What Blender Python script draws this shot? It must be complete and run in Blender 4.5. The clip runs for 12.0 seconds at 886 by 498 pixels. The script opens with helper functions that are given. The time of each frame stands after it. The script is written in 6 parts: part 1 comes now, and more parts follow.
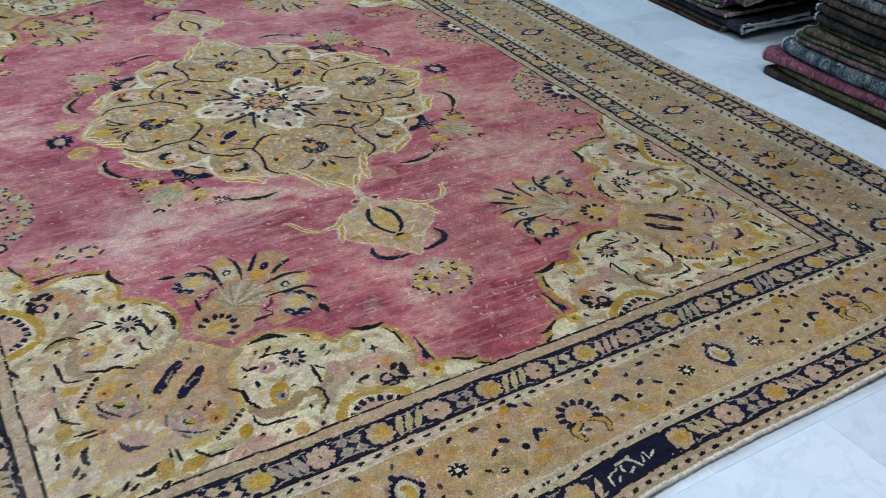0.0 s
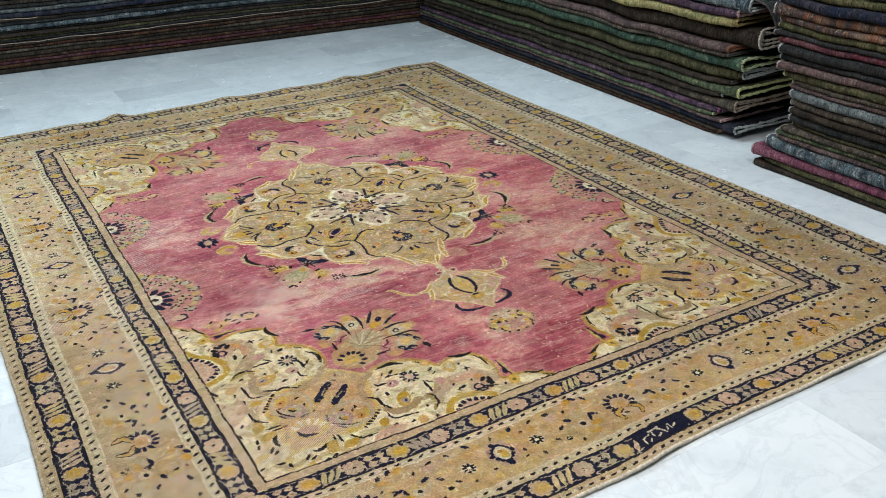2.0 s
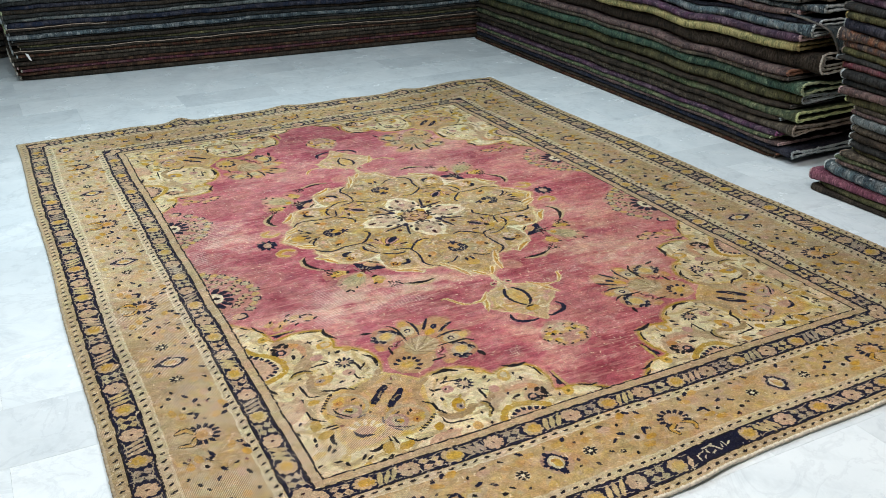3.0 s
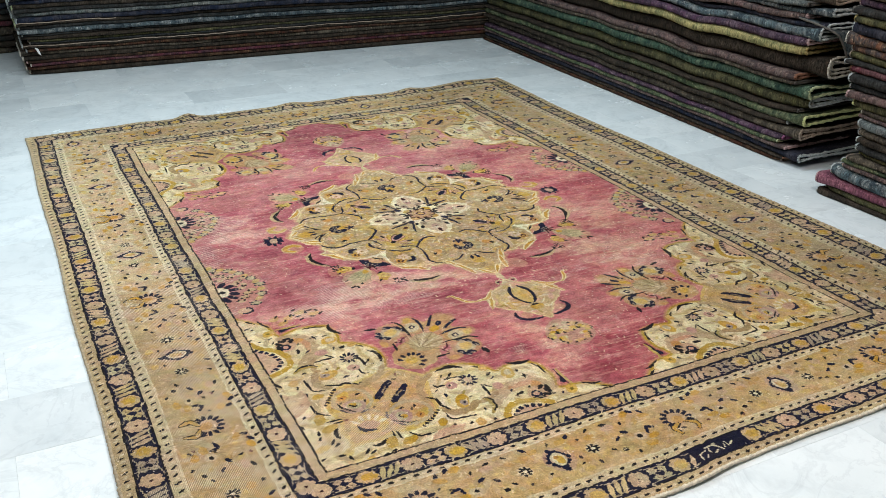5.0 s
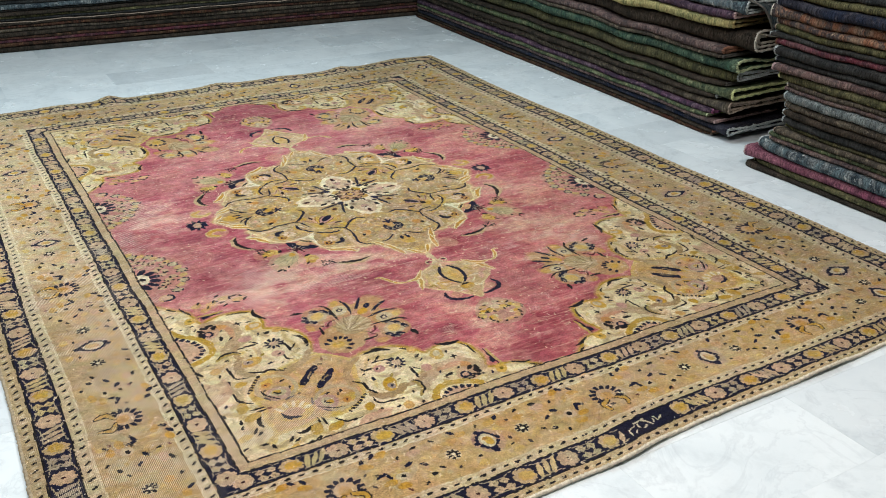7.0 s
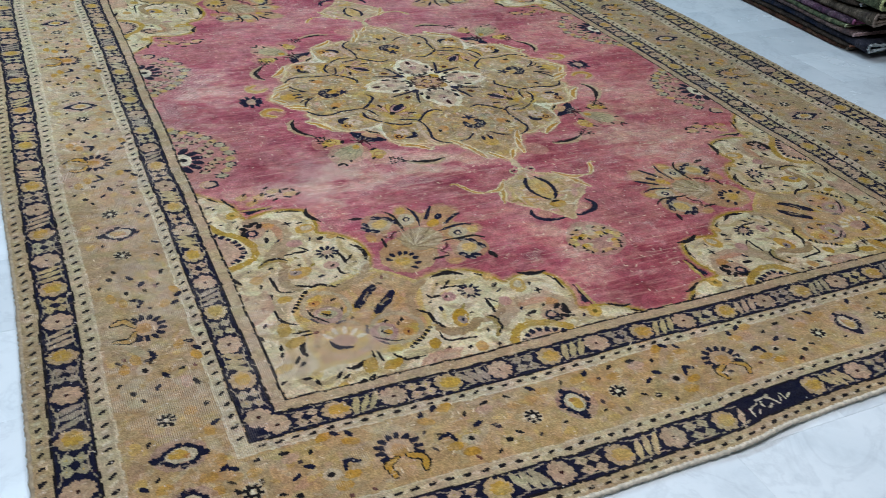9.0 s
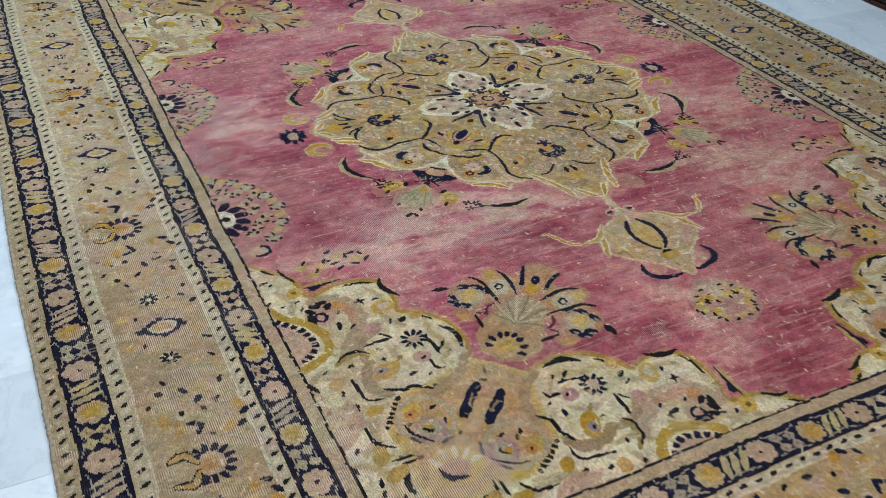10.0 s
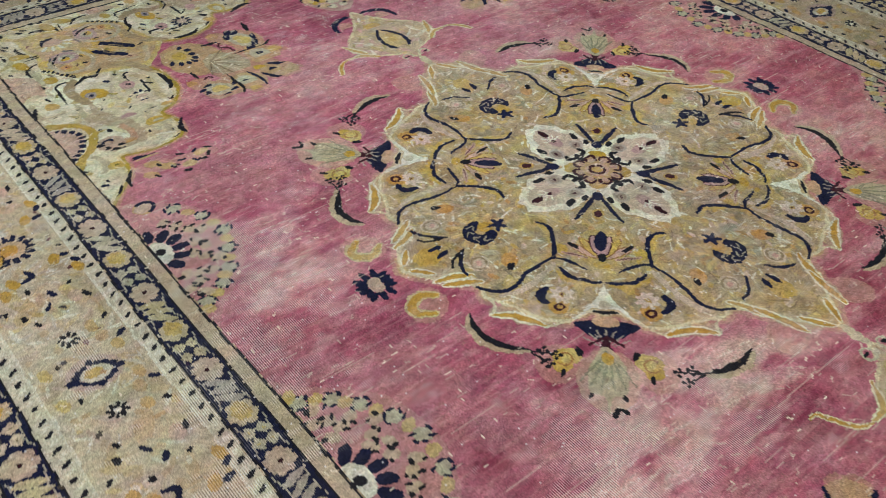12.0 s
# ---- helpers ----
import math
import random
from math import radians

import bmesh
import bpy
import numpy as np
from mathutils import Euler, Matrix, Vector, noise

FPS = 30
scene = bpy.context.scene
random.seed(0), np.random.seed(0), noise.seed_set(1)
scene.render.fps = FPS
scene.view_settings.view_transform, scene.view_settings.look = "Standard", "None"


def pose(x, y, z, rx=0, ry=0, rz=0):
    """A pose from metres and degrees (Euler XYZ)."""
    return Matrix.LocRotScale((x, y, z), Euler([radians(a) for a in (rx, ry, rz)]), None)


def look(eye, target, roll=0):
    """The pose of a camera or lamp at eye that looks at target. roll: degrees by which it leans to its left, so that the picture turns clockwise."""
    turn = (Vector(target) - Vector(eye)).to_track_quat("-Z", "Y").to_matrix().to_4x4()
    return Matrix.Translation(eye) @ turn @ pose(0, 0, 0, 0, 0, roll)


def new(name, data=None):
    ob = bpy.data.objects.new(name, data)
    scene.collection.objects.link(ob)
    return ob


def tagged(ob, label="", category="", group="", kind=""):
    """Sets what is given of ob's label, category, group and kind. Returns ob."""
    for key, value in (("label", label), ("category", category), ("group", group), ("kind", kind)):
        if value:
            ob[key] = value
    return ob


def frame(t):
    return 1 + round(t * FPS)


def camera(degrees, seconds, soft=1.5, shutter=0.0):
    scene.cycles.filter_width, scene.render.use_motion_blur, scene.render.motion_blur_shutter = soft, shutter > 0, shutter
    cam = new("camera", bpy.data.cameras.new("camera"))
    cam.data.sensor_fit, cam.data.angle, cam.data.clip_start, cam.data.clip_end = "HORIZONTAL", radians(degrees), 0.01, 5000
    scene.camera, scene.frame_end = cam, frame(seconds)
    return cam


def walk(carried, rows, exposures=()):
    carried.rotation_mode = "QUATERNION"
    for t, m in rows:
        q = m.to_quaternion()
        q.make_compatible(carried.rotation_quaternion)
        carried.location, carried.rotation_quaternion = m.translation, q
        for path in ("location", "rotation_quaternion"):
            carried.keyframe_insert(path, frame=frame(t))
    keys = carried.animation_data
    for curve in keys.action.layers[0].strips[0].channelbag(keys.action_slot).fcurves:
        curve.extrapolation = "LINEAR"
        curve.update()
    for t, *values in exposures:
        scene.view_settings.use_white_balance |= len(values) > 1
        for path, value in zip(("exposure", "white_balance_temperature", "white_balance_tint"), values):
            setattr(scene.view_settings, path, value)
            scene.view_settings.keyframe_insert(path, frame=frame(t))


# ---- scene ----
cam = camera(52.1, 12.0, soft=0.8, shutter=0.22)
PATH = [
    (0, (-0.934, -2.6, 1.239), (-0.043, -1.185, 0.142), 2.4),
    (0.5, (-1.055, -2.853, 1.319), (-0.269, -1.334, 0.283), 0.9),
    (1, (-1.211, -3.012, 1.364), (-0.375, -1.485, 0.379), -1.3),
    (1.5, (-1.347, -3.13, 1.431), (-0.457, -1.595, 0.508), -2.8),
    (2, (-1.411, -3.172, 1.46), (-0.518, -1.606, 0.595), -1.7),
    (2.5, (-1.458, -3.184, 1.46), (-0.601, -1.59, 0.61), -0.9),
    (3, (-1.484, -3.185, 1.459), (-0.66, -1.563, 0.628), -0.6),
    (5, (-1.494, -3.196, 1.45), (-0.678, -1.568, 0.622), 0.1),
    (5.5, (-1.461, -3.193, 1.441), (-0.59, -1.591, 0.62), 0.5),
    (6, (-1.434, -3.185, 1.431), (-0.518, -1.613, 0.6), 0.8),
    (6.5, (-1.428, -3.178, 1.431), (-0.506, -1.617, 0.585), 0.5),
    (7, (-1.419, -3.177, 1.421), (-0.505, -1.622, 0.556), 0.4),
    (7.2, (-1.403, -3.183, 1.405), (-0.502, -1.631, 0.521), 0.4),
    (8.8, (-1.246, -2.826, 1.226), (-0.463, -1.343, 0.137), 5.0),
    (9, (-1.287, -2.773, 1.257), (-0.525, -1.269, 0.18), 4.3),
    (9.5, (-1.344, -2.587, 1.268), (-0.601, -1.083, 0.179), 2.9),
    (10, (-1.302, -2.255, 1.248), (-0.549, -0.799, 0.102), 2.1),
    (10.5, (-1.323, -1.983, 1.239), (-0.526, -0.565, 0.075), 3.6),
    (11, (-1.396, -1.686, 1.255), (-0.567, -0.318, 0.054), 3.7),
    (11.5, (-1.401, -1.414, 1.221), (-0.511, -0.121, -0.018), 2.8),
    (11.7, (-1.4, -1.275, 1.221), (-0.459, -0.025, -0.037), 2.5),
    (11.9, (-1.399, -1.135, 1.224), (-0.416, 0.042, -0.062), 2.7),
    (12, (-1.396, -1.06, 1.228), (-0.394, 0.077, -0.078), 2.7),
]
EXPOSURES = [(0.0, -0.53, 5300, 14), (0.5, -0.41, 5280, 14), (1.0, -0.35, 5720, 14), (1.5, -0.28, 6000, 14), (2.5, -0.18, 6300, 14), (3.0, -0.17, 6350, 14), (5.0, -0.13, 6450, 14), (7.0, -0.15, 6450, 14), (9.0, -0.56, 5600, 14), (9.5, -0.54, 5630, 14), (10.0, -0.60, 5700, 14), (10.5, -0.32, 5750, 14), (11.0, -0.54, 5850, 14), (11.5, -0.62, 5900, 14), (12.0, -0.44, 5680, 14)]
walk(cam, [(t, look(eye, target, roll)) for t, eye, target, roll in PATH], EXPOSURES)

# ---------------------------------------------------------------- light
world = bpy.data.worlds.new("shop_air")
world.use_nodes = True
world.node_tree.nodes["Background"].inputs[0].default_value = (0.80, 0.90, 1.0, 1)
world.node_tree.nodes["Background"].inputs[1].default_value = 0.05
scene.world = world

CEILING = 2.9


def ceiling_lamp(x, y, sx, sy, power, colour):
    """A flush ceiling panel: the lamp shines down just under its frame."""
    data = bpy.data.lights.new("panel_light", "AREA")
    data.shape, data.size, data.size_y, data.energy, data.color = "RECTANGLE", sx, sy, power, colour
    ob = new("panel_light", data)
    ob.matrix_world = pose(x, y, CEILING - 0.06)
    return ob


LAMPS = [(-1.5, -1.6, 42), (0.45, -1.95, 50), (-1.5, 0.9, 67), (0.7, 0.9, 54)]
for lx, ly, watts in LAMPS:
    ceiling_lamp(lx, ly, 1.2, 0.6, watts, (0.82, 0.97, 1.0) if ly > 0 else (1.0, 0.930, 0.850) if lx < 0 else (1.0, 0.955, 0.895))

# ---------------------------------------------------------------- materials


def nodes_of(name):
    m = bpy.data.materials.new(name)
    m.use_nodes = True
    t = m.node_tree
    return m, t, t.nodes["Principled BSDF"]


def add(t, kind, **inputs):
    n = t.nodes.new(kind)
    for k, v in inputs.items():
        n.inputs[k.replace("_", " ")].default_value = v
    return n


def ramp(t, fac, stops):
    n = t.nodes.new("ShaderNodeValToRGB")
    e = n.color_ramp.elements
    while len(e) < len(stops):
        e.new(0.5)
    for el, (p, c) in zip(e, stops):
        el.position, el.color = p, (*c, 1)
    t.links.new(fac, n.inputs[0])
    return n.outputs[0]


def blend(t, fac, a, b, how="MIX"):
    n = t.nodes.new("ShaderNodeMix")
    n.data_type, n.blend_type = "RGBA", how
    for socket, v in ((n.inputs[0], fac), (n.inputs[6], a), (n.inputs[7], b)):
        if hasattr(v, "is_linked"):
            t.links.new(v, socket)
        else:
            socket.default_value = v if isinstance(v, float) else (*v, 1)
    return n.outputs[2]


def bump(t, bsdf, height, strength, distance):
    n = add(t, "ShaderNodeBump", Strength=strength, Distance=distance)
    t.links.new(height, n.inputs["Height"])
    t.links.new(n.outputs[0], bsdf.inputs["Normal"])


def coords(t, what="Object"):
    return t.nodes.new("ShaderNodeTexCoord").outputs[what]


def noise_at(t, vec, scale, detail=4.0, rough=0.55, distortion=0.0):
    n = add(t, "ShaderNodeTexNoise", Scale=scale, Detail=detail, Roughness=rough, Distortion=distortion)
    if vec is not None:
        t.links.new(vec, n.inputs["Vector"])
    return n.outputs[0]


def stretched(t, vec, scale):
    n = t.nodes.new("ShaderNodeMapping")
    n.inputs["Scale"].default_value = scale
    t.links.new(vec, n.inputs[0])
    return n.outputs[0]


def marble():
    m, t, b = nodes_of("polished_marble")
    at = t.nodes.new("ShaderNodeNewGeometry").outputs["Position"]
    info = t.nodes.new("ShaderNodeObjectInfo")
    shift = add(t, "ShaderNodeVectorMath")
    shift.operation = "ADD"
    t.links.new(at, shift.inputs[0])
    big = add(t, "ShaderNodeVectorMath")
    big.operation = "SCALE"
    big.inputs[3].default_value = 37.0
    t.links.new(info.outputs["Random"], big.inputs[0])
    t.links.new(big.outputs[0], shift.inputs[1])
    v = shift.outputs[0]
    cloud = ramp(t, noise_at(t, v, 2.2, 6, 0.6, 0.8), [(0.3, (0.69, 0.768, 0.80)), (0.6, (0.81, 0.876, 0.897))])
    vein_raw = noise_at(t, v, 3.2, 7, 0.62, 1.6)
    vein = ramp(t, vein_raw, [(0.47, (1, 1, 1)), (0.497, (0.84, 0.85, 0.86)), (0.503, (0.87, 0.875, 0.885)), (0.53, (1, 1, 1))])
    tone = ramp(t, info.outputs["Random"], [(0.0, (0.86, 0.865, 0.875)), (0.12, (0.90, 0.905, 0.91)), (0.24, (0.945, 0.95, 0.955)), (0.5, (0.97, 0.975, 0.98)), (1.0, (1, 1, 1))])
    c = blend(t, 0.55, cloud, vein, "MULTIPLY")
    smudge = ramp(t, noise_at(t, v, 13.0, 6, 0.7, 0.5), [(0.34, (0.86, 0.87, 0.875)), (0.50, (1, 1, 1))])
    c = blend(t, 0.6, c, smudge, "MULTIPLY")
    c = blend(t, 1.0, c, tone, "MULTIPLY")
    t.links.new(c, b.inputs["Base Color"])
    r = ramp(t, noise_at(t, at, 5.0, 4), [(0.35, (0.16, 0.16, 0.16)), (0.7, (0.30, 0.30, 0.30))])
    t.links.new(r, b.inputs["Roughness"])
    return m


def plain(name, colour, rough=0.8, grain=0.12, scale=30.0, metal=0.0, relief=0.0):
    m, t, b = nodes_of(name)
    at = coords(t)
    lo = tuple(c * (1 - grain) for c in colour)
    hi = tuple(min(1, c * (1 + grain)) for c in colour)
    c = ramp(t, noise_at(t, at, scale, 5), [(0.35, lo), (0.65, hi)])
    t.links.new(c, b.inputs["Base Color"])
    b.inputs["Roughness"].default_value, b.inputs["Metallic"].default_value = rough, metal
    if relief:
        bump(t, b, noise_at(t, at, scale * 4, 3), 0.6, relief)
    return m


def folded_wool(name, ground, motif, spark):
    """Overdyed old wool: ground colour, worn motif patches, light specks of foundation."""
    m, t, b = nodes_of(name)
    ground, motif = [tuple(g * (0.92 * q + 0.08 * sum(c) / 3) for q, g in zip(c, (1.02, 1.16, 1.20))) for c in (ground, motif)]
    at = t.nodes.new("ShaderNodeNewGeometry").outputs["Position"]
    info = t.nodes.new("ShaderNodeObjectInfo")
    shift = add(t, "ShaderNodeVectorMath")
    shift.operation = "ADD"
    t.links.new(at, shift.inputs[0])
    big = add(t, "ShaderNodeVectorMath")
    big.operation = "SCALE"
    big.inputs[3].default_value = 53.0
    t.links.new(info.outputs["Random"], big.inputs[0])
    t.links.new(big.outputs[0], shift.inputs[1])
    v = shift.outputs[0]
    # the rug's own design runs along it: stretches of other, browner dye
    run = ramp(t, noise_at(t, v, 1.5, 3, 0.6, 0.3), [(0.44, (0, 0, 0)), (0.60, (0.85, 0.85, 0.85))])
    brown = tuple(0.42 * q + 0.58 * w for q, w in zip(ground, (0.052, 0.041, 0.033)))
    c = blend(t, run, ground, brown)
    patch = ramp(t, noise_at(t, stretched(t, v, (1.0, 1.0, 0.45)), 19, 5, 0.72, 0.6), [(0.44, (0, 0, 0)), (0.55, (1, 1, 1))])
    c = blend(t, patch, c, motif)
    stain = ramp(t, noise_at(t, stretched(t, v, (1.0, 1.0, 0.5)), 12.0, 5, 0.74, 0.8), [(0.50, (0, 0, 0)), (0.59, (0.8, 0.8, 0.8))])
    c = blend(t, stain, c, tuple(0.65 * a + 0.35 * q for a, q in zip(motif, spark)))
    figure = ramp(t, noise_at(t, stretched(t, v, (0.8, 0.8, 1.0)), 46, 4, 0.78), [(0.57, (0, 0, 0)), (0.68, (0.75, 0.75, 0.75))])
    c = blend(t, figure, c, spark)
    fibre = noise_at(t, v, 420, 3, 0.8)
    ribs = noise_at(t, stretched(t, v, (1.0, 1.0, 0.16)), 150, 4, 0.8)
    c = blend(t, 0.85, c, ramp(t, ribs, [(0.36, (0.10, 0.10, 0.10)), (0.66, (0.92, 0.92, 0.92))]), "OVERLAY")
    c = blend(t, 0.5, c, ramp(t, fibre, [(0.3, (0.35, 0.35, 0.35)), (0.7, (1.0, 1.0, 1.0))]), "MULTIPLY")
    t.links.new(c, b.inputs["Base Color"])
    b.inputs["Roughness"].default_value = 0.95
    b.inputs["Specular IOR Level"].default_value = 0.03
    relief = blend(t, 0.5, fibre, ribs)
    bump(t, b, relief, 1.0, 0.0045)
    return m


MARBLE = marble()
GROUT = plain("cement_grout", (0.78, 0.80, 0.81), 0.9)
PLASTER = plain("wall_plaster", (0.33, 0.32, 0.30), 0.9, 0.06, 8.0)
CEILING_PAINT = plain("ceiling_paint", (0.66, 0.66, 0.66), 0.9, 0.03, 6.0)
METAL = plain("white_lamp_frame", (0.75, 0.75, 0.75), 0.4, 0.04)

# ---------------------------------------------------------------- building helpers


def empty(name, m, **tags):
    ob = new(name)
    ob.empty_display_size = 0.1
    ob.matrix_world = m
    return tagged(ob, **tags)


def mesh_object(name, bm, material, parent=None, label=""):
    data = bpy.data.meshes.new(name)
    bm.to_mesh(data)
    bm.free()
    for m in material if isinstance(material, (list, tuple)) else (material,):
        data.materials.append(m)
    ob = new(name, data)
    if parent is not None:
        ob.parent = parent
        ob.matrix_parent_inverse = Matrix()
    return tagged(ob, label=label)


def box(bm, lo, hi):
    lo, hi = Vector(lo), Vector(hi)
    r = bmesh.ops.create_cube(bm, size=1.0)
    for v in r["verts"]:
        v.co = Vector([lo[i] + (v.co[i] + 0.5) * (hi[i] - lo[i]) for i in range(3)])
    return r["verts"]


def grid_data(name, verts, faces):
    data = bpy.data.meshes.new(name)
    data.from_pydata([tuple(v) for v in verts], [], faces)
    data.update()
    return data


# ---------------------------------------------------------------- room shell
ROOM = dict(x0=-4.2, x1=3.05, y0=-5.2, y1=4.98)


def slab(name, lo, hi, material, label, category):
    bm = bmesh.new()
    box(bm, lo, hi)
    return tagged(mesh_object(name, bm, material), label, category, kind="structure")


X0, X1, Y0, Y1 = ROOM["x0"], ROOM["x1"], ROOM["y0"], ROOM["y1"]
floor = slab("floor", (X0, Y0, -0.16), (X1, Y1, -0.0105), GROUT, "white polished marble tile floor in running bond", "floor")
slab("ceiling", (X0, Y0, CEILING), (X1, Y1, CEILING + 0.15), CEILING_PAINT, "plain white painted shop ceiling", "ceiling")
slab("wall_north", (X0 - 0.15, Y1, -0.16), (X1 + 0.15, Y1 + 0.15, CEILING), PLASTER, "plain pale plaster wall behind the rug piles", "wall")
slab("wall_south", (X0 - 0.15, Y0 - 0.15, -0.16), (X1 + 0.15, Y0, CEILING), PLASTER, "plain pale plaster wall of the shop", "wall")
slab("wall_east", (X1, Y0, -0.16), (X1 + 0.15, Y1, CEILING), PLASTER, "plain pale plaster wall behind the side piles", "wall")
slab("wall_west", (X0 - 0.15, Y0, -0.16), (X0, Y1, CEILING), PLASTER, "plain pale plaster wall of the shop", "wall")


for lx, ly, watts in LAMPS:
    bm = bmesh.new()
    for lo, hi in (((-0.64, -0.34, 0), (-0.60, 0.34, 0.05)), ((0.60, -0.34, 0), (0.64, 0.34, 0.05)), ((-0.60, -0.34, 0), (0.60, -0.30, 0.05)), ((-0.60, 0.30, 0), (0.60, 0.34, 0.05)), ((-0.60, -0.30, 0.03), (0.60, 0.30, 0.05))):
        box(bm, lo, hi)
    panel = tagged(mesh_object("ceiling_panel", bm, METAL), "white metal ceiling light panel frame", "ceiling light", "ceiling lights")
    panel.location = (lx, ly, CEILING - 0.05)

# ---------------------------------------------------------------- piles of folded rugs
WOOLS, CORDS = {}, {}


def wool(key):
    table = {
        "brown": ((0.0570, 0.0427, 0.0342), (0.0770, 0.0565, 0.0410), (0.3079, 0.2566, 0.1882)),
        "umber": ((0.0250, 0.0195, 0.0160), (0.0460, 0.0325, 0.0240), (0.1150, 0.0860, 0.0660)),
        "rust": ((0.0827, 0.0253, 0.0156), (0.0315, 0.0182, 0.0140), (0.2566, 0.1516, 0.0816)),
        "orange": ((0.2525, 0.0966, 0.0520), (0.0642, 0.0481, 0.0481), (0.4990, 0.3564, 0.2317)),
        "maroon": ((0.1378, 0.0292, 0.0421), (0.0524, 0.0210, 0.0280), (0.2916, 0.1555, 0.1555)),
        "plum": ((0.1050, 0.0440, 0.0760), (0.0524, 0.0303, 0.0467), (0.3305, 0.2333, 0.2722)),
        "rose": ((0.3402, 0.0810, 0.1378), (0.1516, 0.0467, 0.0700), (0.5443, 0.2527, 0.2916)),
        "mauve": ((0.1600, 0.0860, 0.0790), (0.0720, 0.0480, 0.0470), (0.3700, 0.2700, 0.2300)),
        "green": ((0.0544, 0.1165, 0.0745), (0.0291, 0.0503, 0.0380), (0.2422, 0.3167, 0.2049)),
        "moss": ((0.1181, 0.1435, 0.0675), (0.0510, 0.0632, 0.0364), (0.3848, 0.3848, 0.2228)),
        "olive": ((0.0976, 0.0861, 0.0344), (0.0516, 0.0459, 0.0252), (0.2525, 0.2295, 0.1148)),
        "gold": ((0.4192, 0.3105, 0.1165), (0.1900, 0.1677, 0.0693), (0.7079, 0.5775, 0.2794)),
        "grey": ((0.1519, 0.1552, 0.1451), (0.0705, 0.0729, 0.0729), (0.4252, 0.4252, 0.3848)),
        "slate": ((0.1088, 0.1369, 0.1474), (0.0404, 0.0505, 0.0607), (0.5476, 0.5686, 0.5476)),
        "pewter": ((0.1850, 0.1930, 0.1860), (0.0980, 0.1030, 0.1030), (0.3500, 0.3500, 0.3350)),
        "navy": ((0.0192, 0.0240, 0.0448), (0.0272, 0.0256, 0.0352), (0.1200, 0.1120, 0.1280)),
        "charcoal": ((0.0202, 0.0209, 0.0223), (0.0331, 0.0317, 0.0302), (0.0792, 0.0756, 0.0720)),
    }
    if key not in WOOLS:
        WOOLS[key] = folded_wool("wool_" + key, *table[key])
    return WOOLS[key]


def cord(key):
    table = {"cream": (0.56, 0.52, 0.45), "tan": (0.36, 0.28, 0.22), "leaf": (0.48, 0.54, 0.32), "lime": (0.56, 0.60, 0.28), "pink": (0.52, 0.36, 0.35), "plum": (0.34, 0.12, 0.24),
             "slate": (0.44, 0.48, 0.48), "rust": (0.22, 0.10, 0.06), "dark": (0.10, 0.095, 0.085), "gold": (0.40, 0.32, 0.13)}
    if key not in CORDS:
        CORDS[key] = plain("cord_" + key, table[key], 0.95, 0.35, 150.0, relief=0.003)
    return CORDS[key]


def wave(rng, n, length, amp):
    """A smooth uneven line of n values along a length in metres."""
    s = np.linspace(0, length, n)
    out = np.zeros(n)
    for k in range(5):
        out += rng.normal(0, 1) * np.sin(s * rng.uniform(0.8, 2.6) * (k + 1) + rng.uniform(0, 6.3)) / (k + 1)
    return out * amp


def curve_cord(parent, pts, radius, material, name="edge_cord", label="", beads=0.0):
    """A thin round cord along a line, as a mesh; beads swell it at every other point."""
    pts = [Vector(p) for p in pts]
    verts, faces = [], []
    k = 6
    for i, p in enumerate(pts):
        d = (pts[min(i + 1, len(pts) - 1)] - pts[max(i - 1, 0)]).normalized()
        side = d.cross(Vector((0, 0, 1)))
        if side.length < 0.05:
            side = d.cross(Vector((1, 0, 0)))
        side.normalize()
        up = side.cross(d)
        for q in range(k):
            a = 2 * math.pi * q / k
            verts.append(p + (side * math.cos(a) + up * math.sin(a)) * radius * (1 + (beads if i % 2 else -beads)))
    for i in range(len(pts) - 1):
        for q in range(k):
            a, b = i * k + q, i * k + (q + 1) % k
            faces.append((a, b, b + k, a + k))
    data = grid_data(name, verts, faces)
    data.materials.append(material)
    for p in data.polygons:
        p.use_smooth = True
    ob = new(name, data)
    ob.parent = parent
    return tagged(ob, label=label)


def u_line(height, inset, depth, thick, rng):
    """Middle line (across, up -0.5..0.5 of the height) of one leaf folded over at the nose."""
    r = max(height / 2 - thick / 2, 0.002)
    arc = 7
    line = [(depth, -r)]
    for u in (0.55, 0.25, 0.12):
        line.append((inset + r + u * depth, -r + rng.uniform(-0.05, 0.55) * r))
    for k in range(arc):
        a = -math.pi / 2 - math.pi * k / (arc - 1)
        line.append((inset + thick / 2 + r * (1 + math.cos(a)) * 0.9, r * math.sin(a)))
    for u in (0.12, 0.25, 0.55):
        line.append((inset + r + u * depth, r - rng.uniform(0.0, 0.75) * r))
    line.append((depth, r))
    return line


